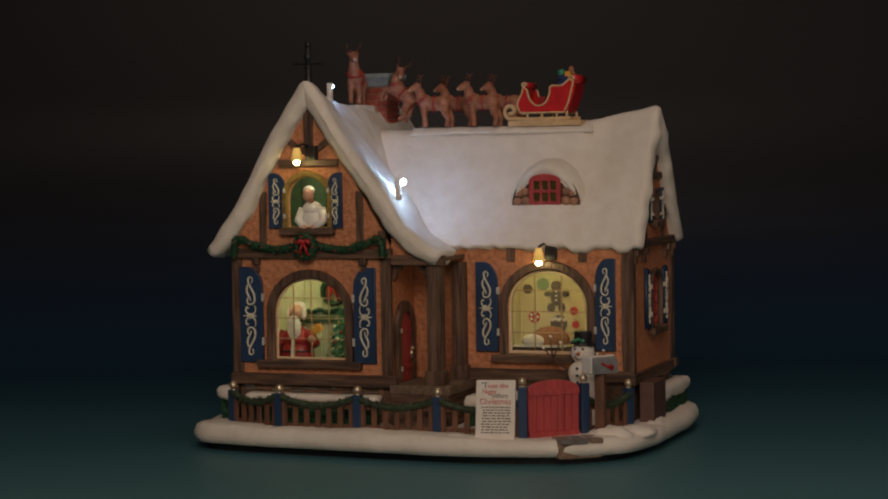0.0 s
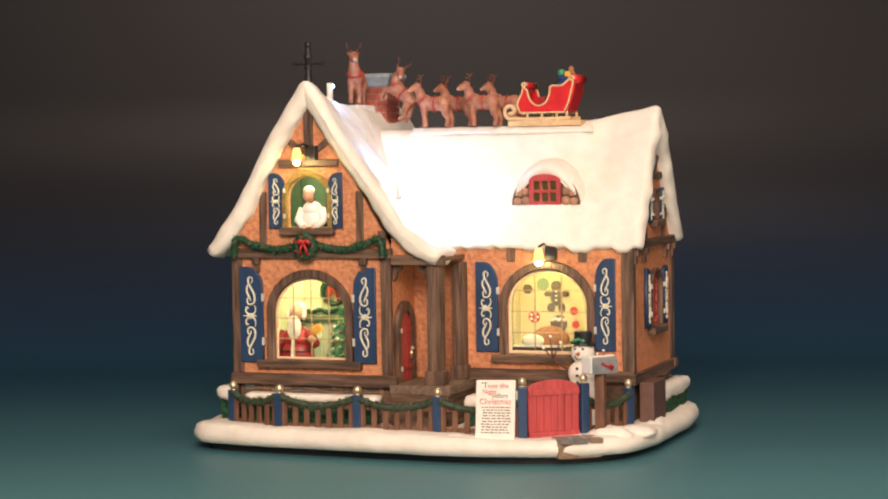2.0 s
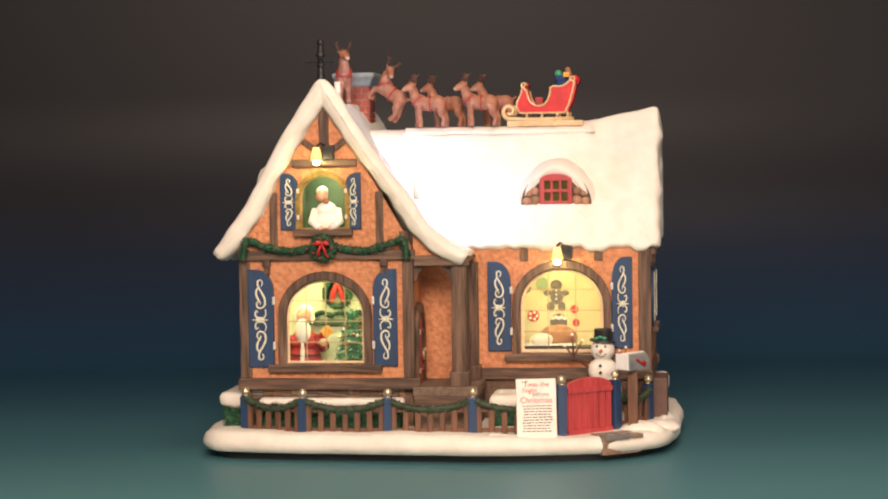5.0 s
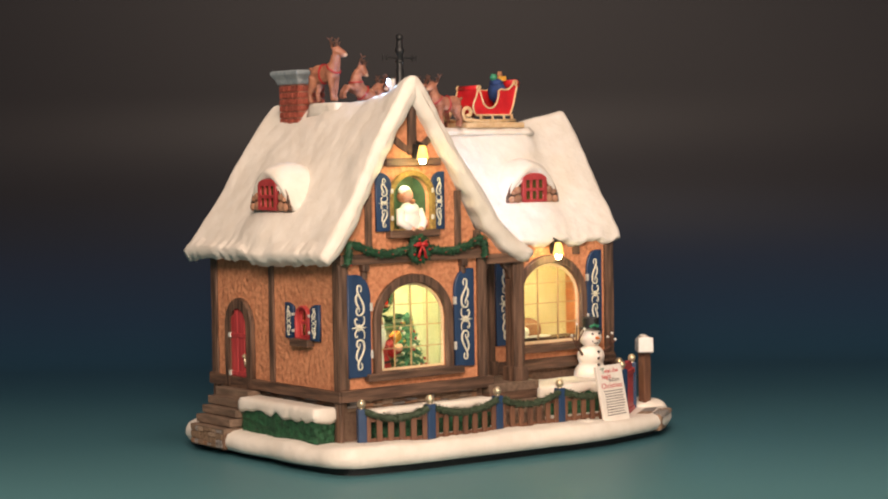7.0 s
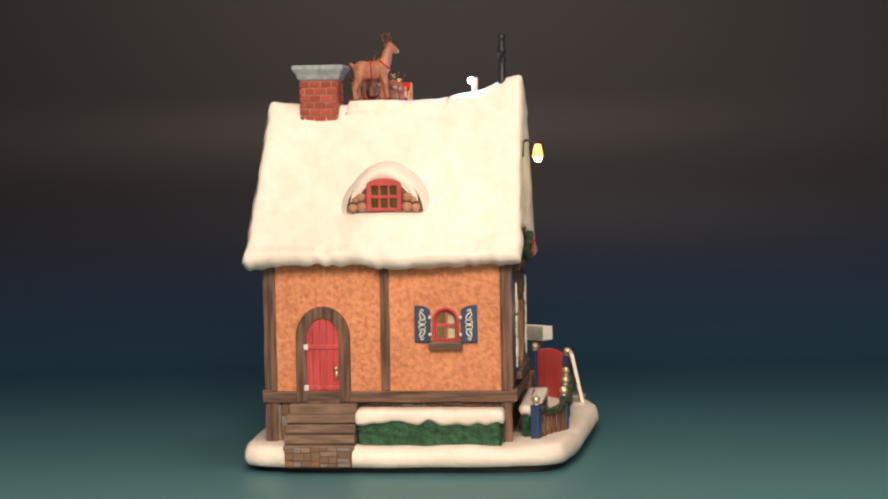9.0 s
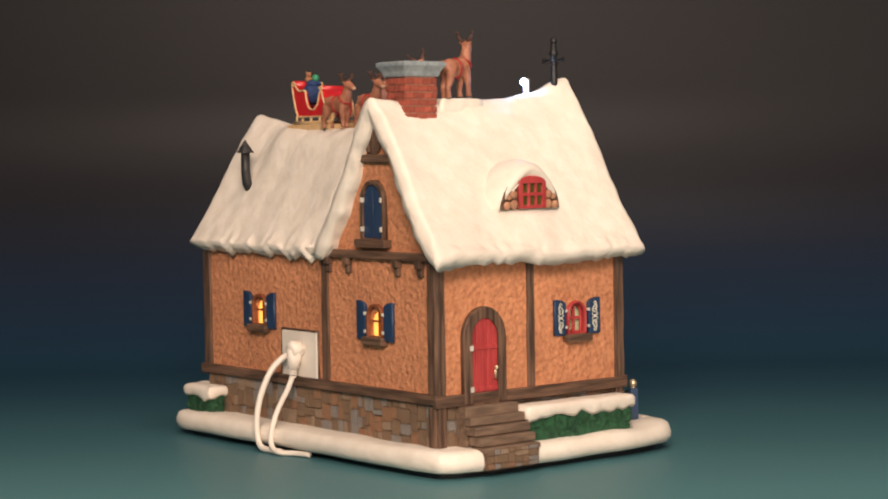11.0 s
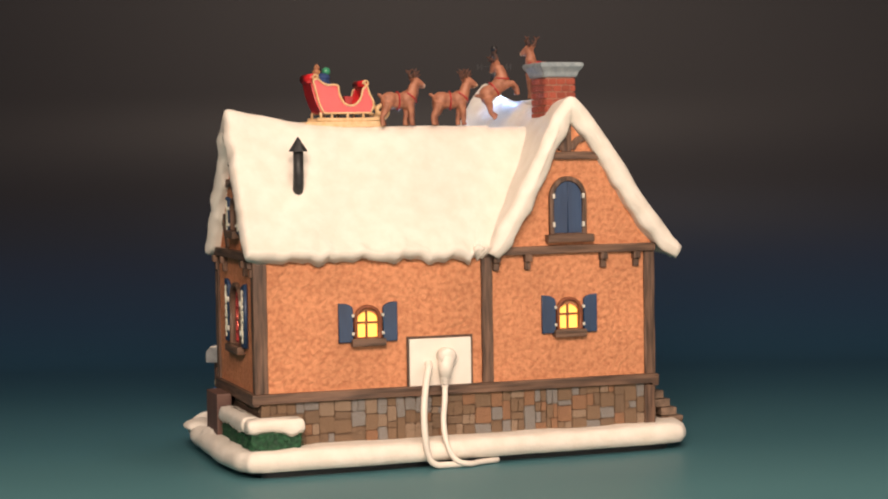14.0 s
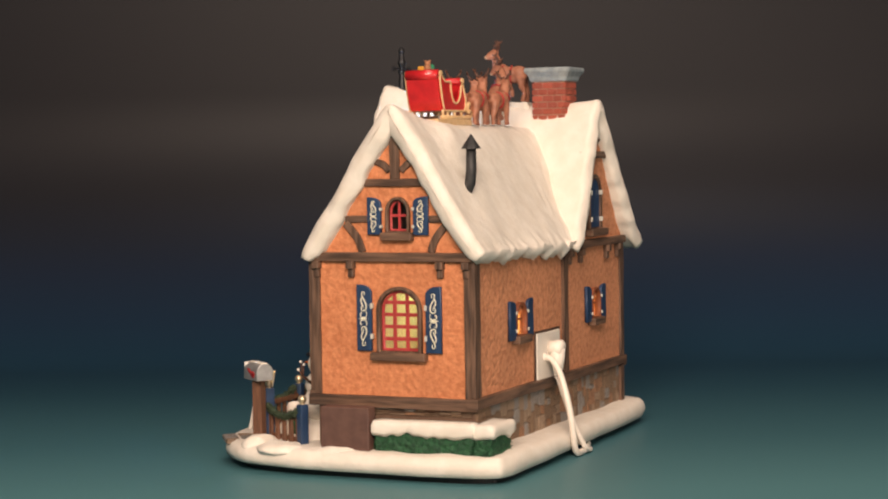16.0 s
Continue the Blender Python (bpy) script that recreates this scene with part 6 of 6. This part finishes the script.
def build_rooms():
    # parlour in the wing
    yb = -0.0165
    back = part("room_wall", bmbox(WX0 + 0.003, WX1 - 0.003, yb, yb + 0.001, 0.031, 0.0935, bev=0), ROOM, house, "cream-green panelled room wall")
    for i in range(9):
        x = WX0 + 0.006 + i * 0.0095
        part("batten", bmbox(x - 0.0006, x + 0.0006, yb - 0.0008, yb, 0.032, 0.093, bev=0.0002), ROOM, back)
    for x in (WX0 + 0.003, WX1 - 0.0042):
        part("room_wall", bmbox(x, x + 0.0012, WY0 + 0.003, yb, 0.031, 0.0935, bev=0), ROOM, house)
    bm = bmesh.new()
    for x in (-0.075, -0.048, -0.020):
        blob(bm, (x, WY0 + 0.0075, 0.0915), (0.0052, 0.0026, 0.0014), seg=12, rings=6)
    part("room_light", bm, ROOMLED, house, "warm room lights under the ceiling")
    ring = [(-0.048 + 0.0066 * math.cos(a * math.tau / 24), yb - 0.0018, 0.0748 + 0.0066 * math.sin(a * math.tau / 24)) for a in range(25)]
    bm = bmesh.new()
    tube(bm, ring[:-1], 0.0014, 8, closed=True)
    needles(bm, ring, 0.0020, 500, 90)
    w = part("room_wreath", bm, GREEN, house, "green wreath with a red ribbon on the room wall")
    bm = bmesh.new()
    for sg in (-1, 1):
        tube(bm, [(-0.048, yb - 0.003, 0.0810), (-0.048 + sg * 0.002, yb - 0.0032, 0.0760), (-0.048 + sg * 0.0032, yb - 0.003, 0.0700)], [0.0012, 0.0016, 0.0012], 6)
    part("ribbon", bm, HARNESS, w, "red ribbon", smooth=True)
    garland("room_garland", [(-0.066 + 0.0048 * k, yb - 0.0018, 0.0650 - 0.0014 * (k % 2)) for k in range(8)], 0.0013, 500, 91, house, "green garland over the mantel")
    part("mantel", bmbox(-0.068, -0.030, yb - 0.003, yb, 0.0585, 0.0615, bev=0.0004), GREENP, house, "green painted mantel shelf")
    # figure in a red coat
    x, y = -0.0625, -0.0320
    red = B(((x, y, 0.0435), (0.0078, 0.0058, 0.0105)), ((x, y, 0.0525), (0.0066, 0.0048, 0.0062)), ([(x - 0.0055, y, 0.0550), (x - 0.0100, y - 0.001, 0.0495), (x - 0.0092, y - 0.003, 0.0445)], [0.0030, 0.0028, 0.0026]),
            ([(x + 0.0055, y, 0.0550), (x + 0.0090, y - 0.002, 0.0505), (x + 0.0090, y - 0.004, 0.0525)], [0.0030, 0.0027, 0.0024]))
    white = B(((x, y - 0.0034, 0.0578), (0.0034, 0.0024, 0.0062)), ((x, y + 0.0022, 0.0668), (0.0038, 0.0030, 0.0030)), ((x - 0.0034, y, 0.0640), (0.0012, 0.0022, 0.0030)), ((x + 0.0034, y, 0.0640), (0.0012, 0.0022, 0.0030)), ((x - 0.0092, y - 0.0034, 0.0430), (0.0028, 0.0028, 0.0012)), ((x, y - 0.0050, 0.0430), (0.0012, 0.0014, 0.0110)))
    skin = B(((x, y - 0.0008, 0.0648), (0.0035, 0.0034, 0.0038)), ((x - 0.0090, y - 0.0035, 0.0405), 0.0020), ((x + 0.0092, y - 0.0048, 0.0530), 0.0018))
    belt = B(((x, y - 0.0002, 0.0470), (0.0076, 0.0060, 0.0011)))
    fig = joined("figurine", [(red, HARNESS), (white, WHITE), (skin, SKIN), (belt, BLACK)], house, "bearded figure in a red coat with white trim")
    fig.matrix_basis = Matrix.Translation((x, y - 0.002, 0.0648)) @ Matrix.Diagonal((1.16, 1.1, 1.12, 1)) @ Matrix.Translation((-x, -y, -0.0648))
    bm = bmesh.new()
    box(bm, -0.0026, 0.0026, -0.0020, 0.0020, -0.0020, 0.0020, 0.0003, Matrix.Translation((-0.0508, -0.0350, 0.0565)) @ Euler((0.2, -0.5, 0.3)).to_matrix().to_4x4())
    gft = part("gift", bm, GIFTY, house, "golden wrapped gift held up in the window")
    bm = bmesh.new()
    box(bm, -0.0027, 0.0027, -0.0004, 0.0004, -0.0021, 0.0021, 0.0001, Matrix.Translation((-0.0508, -0.0350, 0.0565)) @ Euler((0.2, -0.5, 0.3)).to_matrix().to_4x4())
    part("ribbon", bm, HARNESS, gft)
    # trimmed tree
    tx, ty = -0.0390, -0.0290
    bm = bmesh.new()
    for k in range(7):
        z = 0.0395 + 0.0042 * k
        r = 0.0105 * (1 - k / 7.6)
        for i in range(9):
            a = i * math.tau / 9 + k * 0.5
            tip = Vector((tx + r * math.cos(a), ty + r * math.sin(a), z - 0.0018))
            root = Vector((tx, ty, z + 0.0028))
            tube(bm, [root, root.lerp(tip, 0.6) + Vector((0, 0, 0.0004)), tip], [0.0006, 0.0015, 0.0003], 6, flat=0.55)
        needles(bm, [(tx + r * 0.8 * math.cos(a), ty + r * 0.8 * math.sin(a), z) for a in np.linspace(0, 6.28, 14)], 0.0016, 150, 20 + k)
    tr = part("christmas_tree", bm, PINE, house, "small green Christmas tree with coloured balls")
    for mt, sd in ((HARNESS, 1), (GOLD, 2), (WHITE, 3)):
        bm = bmesh.new()
        rng = random.Random(sd)
        for i in range(12):
            k = rng.uniform(0, 6)
            a, r = rng.uniform(0, math.tau), 0.0108 * (1 - k / 7.6)
            blob(bm, (tx + r * math.cos(a), ty + r * math.sin(a), 0.0385 + 0.0042 * k), 0.0008, seg=8, rings=6)
        part("bauble", bm, mt, tr, smooth=True)
    part("stand", bmbox(tx - 0.0050, tx + 0.0050, ty - 0.004, ty + 0.004, 0.0310, 0.0375, bev=0.0005), BLACK, tr)
    # attic niche with a figure in white
    part("attic_back", bmbox(-0.0620, -0.0330, -0.0272, -0.0260, 0.1015, 0.142, bev=0), GREENP, house, "dim green attic wall")
    part("attic_floor", bmbox(-0.0620, -0.0330, WY0 + 0.003, -0.0272, 0.1050, 0.1075, bev=0.0003), TIMBER_H, house)
    for q in (-0.0632, -0.0330):
        part("attic_side", bmbox(q, q + 0.0012, WY0 + 0.003, -0.026, 0.1015, 0.142, bev=0), GREENP, house)
    bm = bmesh.new()
    blob(bm, (-0.0475, WY0 + 0.0075, 0.1375), (0.0035, 0.0025, 0.0013))
    part("attic_light", bm, ROOMLED, house, "small warm attic light")
    x, y = -0.0478, -0.0445
    white = B(((x, y, 0.1130), (0.0066, 0.0046, 0.0070)), ((x, y, 0.1185), (0.0055, 0.0040, 0.0045)), ([(x - 0.0052, y, 0.1190), (x - 0.0070, y - 0.002, 0.1130), (x - 0.0028, y - 0.0050, 0.1100)], [0.0024, 0.0022, 0.0019]),
              ([(x + 0.0050, y, 0.1190), (x + 0.0068, y - 0.002, 0.1130), (x + 0.0032, y - 0.0050, 0.1098)], [0.0024, 0.0022, 0.0019]), ((x - 0.0022, y + 0.0008, 0.1282), (0.0030, 0.0034, 0.0027)))
    skin = B(((x - 0.0018, y - 0.0010, 0.1262), (0.0028, 0.0030, 0.0033)), ((x - 0.0022, y - 0.0055, 0.1098), 0.0014), ((x + 0.0030, y - 0.0056, 0.1098), 0.0014))
    hair = B(((x - 0.0028, y + 0.0014, 0.1256), (0.0030, 0.0030, 0.0030)), ((x + 0.0002, y - 0.0020, 0.1232), (0.0016, 0.0018, 0.0014)))
    joined("figurine", [(white, WHITE), (skin, SKIN), (hair, BEAR)], house, "figure in a white blouse leaning out of the attic window")
    # kitchen behind the second front window
    yk = 0.0210
    k = part("kitchen_wall", bmbox(MX0 + 0.001, MX1 - 0.003, yk, yk + 0.001, 0.031, 0.0935, bev=0), KITCHEN, house, "cream-yellow kitchen wall with painted sweets")
    for x in (0.022, 0.026, 0.030, 0.034, 0.038, 0.042):
        part("batten", bmbox(x - 0.0005, x + 0.0005, yk - 0.0008, yk, 0.032, 0.093, bev=0.0002), KITCHEN, k)
    yy = yk - 0.0006
    gx, gz = 0.0620, 0.0695
    for cx, cz, r, rz in ((gx, gz + 0.0062, 0.0030, None), (gx, gz + 0.0005, 0.0032, 0.0045), (gx - 0.0045, gz + 0.0022, 0.0024, 0.0014), (gx + 0.0045, gz + 0.0022, 0.0024, 0.0014), (gx - 0.0030, gz - 0.0050, 0.0022, 0.0024), (gx + 0.0028, gz - 0.0050, 0.0020, 0.0026)):
        flat_shape(disc(cx, cz, r, rz=rz), yy, INK, k, "sweet", "dark gingerbread shape")
    for cx, cz, r, m in ((0.0497, 0.0596, 0.0032, INKRED), (0.0631, 0.0561, 0.0046, INK), (0.0461, 0.0742, 0.0025, INK), (0.0546, 0.0767, 0.0034, TINT), (0.0715, 0.0630, 0.0022, INKRED), (0.0724, 0.0558, 0.002, INKRED)):
        flat_shape(disc(cx, cz, r), yy, m, k, "sweet", "painted round sweet")
    for a in range(5):
        flat_shape(disc(0.0497 + 0.0019 * math.cos(a * 1.2566), 0.0596 + 0.0019 * math.sin(a * 1.2566), 0.0008, 10), yy - 0.0004, WHITE, k, "stripe")
    for a in range(5):
        flat_shape(disc(0.0599 + 0.0016 * a, 0.0583 + 0.0006 * (a % 2), 0.0010, 10), yy - 0.0004, WHITE, k, "icing")
    for q in range(3):
        flat_shape(disc(gx, gz + 0.0035 - 0.0022 * q, 0.0006, 8), yy - 0.0004, WHITE, k, "icing")
    bm = bmesh.new()
    for x in (0.045, 0.067, 0.09):
        blob(bm, (x, MY0 + 0.0085, 0.0915), (0.0052, 0.0026, 0.0014), seg=12, rings=6)
    part("room_light", bm, KITCHENLED, house, "warm kitchen lights under the ceiling")
    for x, y in ((0.080, 0.046), (-0.055, 0.015)):
        bm = bmesh.new()
        blob(bm, (x, y, 0.0918), (0.004, 0.004, 0.0012), seg=12, rings=6)
        part("room_light", bm, ROOMLED, house, "warm light under the ceiling")
    t = part("kitchen_table", bmbox(0.040, 0.098, -0.0060, 0.0080, 0.0435, 0.0455, bev=0.0004), TIMBER_H, house, "dark wooden table with baking on it")
    part("apron", bmbox(0.042, 0.096, -0.005, 0.007, 0.0312, 0.0440, bev=0.0003), TIMBER_H, t)
    part("cloth", bmbox(0.046, 0.074, -0.0062, 0.0030, 0.0462, 0.0470, bev=0.0003), WHITE, t, "white cloth")
    bm = B(((0.0640, 0.003, 0.0495), (0.0105, 0.0050, 0.0070)))
    part("loaf", bm, BEAR, t, "brown rounded loaf", smooth=True)
    bm = B(((0.0560, -0.0020, 0.0492), (0.0060, 0.0036, 0.0034)))
    part("dough", bm, WHITE, t, "white dough", smooth=True)


TINT = mat("pale green paint", (0.3, 0.42, 0.26), (0.25, 0.36, 0.2), rough=0.6)
GREENP = mat("green painted wood", (0.06, 0.12, 0.06), (0.04, 0.08, 0.04), rough=0.6, scale=200)
PINE = mat("frosted pine", (0.07, 0.24, 0.13), (0.03, 0.13, 0.07), rough=0.5, scale=500, vary=0.35, island=True)
build_rooms()

# ---- rear panel and power cord ----
panel = part("battery_panel", bmbox(0.0052, 0.0366, MY1 - 0.0006, MY1 + 0.0014, 0.0335, 0.0572, bev=0.0006), PLASTIC, house, "cream plastic socket panel on the rear wall")
frame_o = [(0.0042, 0.0325), (0.0378, 0.0325), (0.0378, 0.0584), (0.0042, 0.0584)]
frame_i = [(0.0050, 0.0333), (0.0368, 0.0333), (0.0368, 0.0574), (0.0050, 0.0574)]
part("panel_rim", ring_plate(frame_o, frame_i, 0.0014, "back", MY1 + 0.0003, 0.0002), TIMBER, panel, "dark rim of the panel")
bm = bmesh.new()
tube(bm, [(0.0272, MY1 + 0.001, 0.0450), (0.0272, MY1 + 0.0022, 0.0450)], [0.0022, 0.0019], 14)
part("socket", bm, PLASTIC, panel, "round cable socket", smooth=True)
cord = new("power_cord")
tagged(cord, "cream power cord plugged into the rear of the house", "cord")


def build_cord():
    y = MY1
    for pts, rad in (([(0.0272, y + 0.0015, 0.0450), (0.0284, y + 0.006, 0.0438), (0.0318, y + 0.0115, 0.0370), (0.0345, y + 0.0160, 0.0250), (0.0350, y + 0.0185, 0.0130), (0.0335, y + 0.0190, 0.0030), (0.0300, y + 0.0190, -0.0012), (0.0230, y + 0.0185, -0.0018), (0.0140, y + 0.0180, -0.0018)], 0.0016),
                     ([(0.0205, y + 0.0060, 0.0345), (0.0215, y + 0.0085, 0.0280), (0.0238, y + 0.0130, 0.0180), (0.0236, y + 0.0170, 0.0080), (0.0200, y + 0.0195, 0.0005), (0.0130, y + 0.0195, -0.0018), (0.0060, y + 0.0155, -0.0019), (-0.0040, y + 0.0125, -0.0019)], 0.0014)):
        bm = bmesh.new()
        ln = spread(pts, 44)
        tube(bm, ln, rad, 10)
        part("cable", bm, PLASTIC, cord, "cream rubber cable", smooth=True)
    bm = bmesh.new()
    tube(bm, [(0.0192, y + 0.0012, 0.0485), (0.0192, y + 0.0075, 0.0487), (0.0192, y + 0.0085, 0.0485)], [0.0040, 0.0044, 0.0030], 16)
    tube(bm, [(0.0192, y + 0.0052, 0.0485), (0.0198, y + 0.0054, 0.0430), (0.0203, y + 0.0058, 0.0385)], [0.0040, 0.0036, 0.0026], 14)
    pl = part("plug", bm, PLASTIC, cord, "angled cream plug", smooth=True)
    for k in range(4):
        bm = bmesh.new()
        z = 0.0388 - 0.0013 * k
        tube(bm, [(0.0203 + 0.00005 * k, y + 0.0058, z), (0.0203 + 0.00005 * k, y + 0.0059, z - 0.0008)], [0.0025 - 0.0002 * k] * 2, 12)
        part("relief_ring", bm, PLASTIC, pl, smooth=False)


build_cord()


# ---- the turning ----
TURN = [(0, -23.1), (3.8, -23.1), (4.1, -22.2), (4.36, -20.3), (4.6, -16.8), (4.86, -11.5), (5.3, -1.4), (5.8, 10.63), (6, 14.79), (6.5, 25.75), (7,
        37.23), (7.5, 48.93), (8, 60.64), (8.5, 72.24), (9, 83.67), (9.5, 94.93), (10, 106.05), (10.2, 110.47), (11, 128.16), (11.7, 143.83), (12.3, 157.59),
        (12.5, 162.26), (13, 174.12), (13.5, 186.25), (14, 198.58), (14.5, 210.96), (15, 223.17), (15.5, 234.91), (16, 245.76)]


def motions():
    rest = {0.0: 1.0, 3.8: 1.0, 4.1: 0.93, 4.36: 0.8, 4.6: 0.6, 4.86: 0.35, 5.3: 0.1}
    rows = []
    for t, a in TURN:
        k = rest.get(t, 0.0)
        rows.append((t, pose(-0.0021 * k, 0.008 * k, 0, 0, 0, a + 2.6 * k) @ Matrix.Translation((0.0003, 0.0009, 0))))
    walk(house, rows)
    walk(cord, rows)


motions()
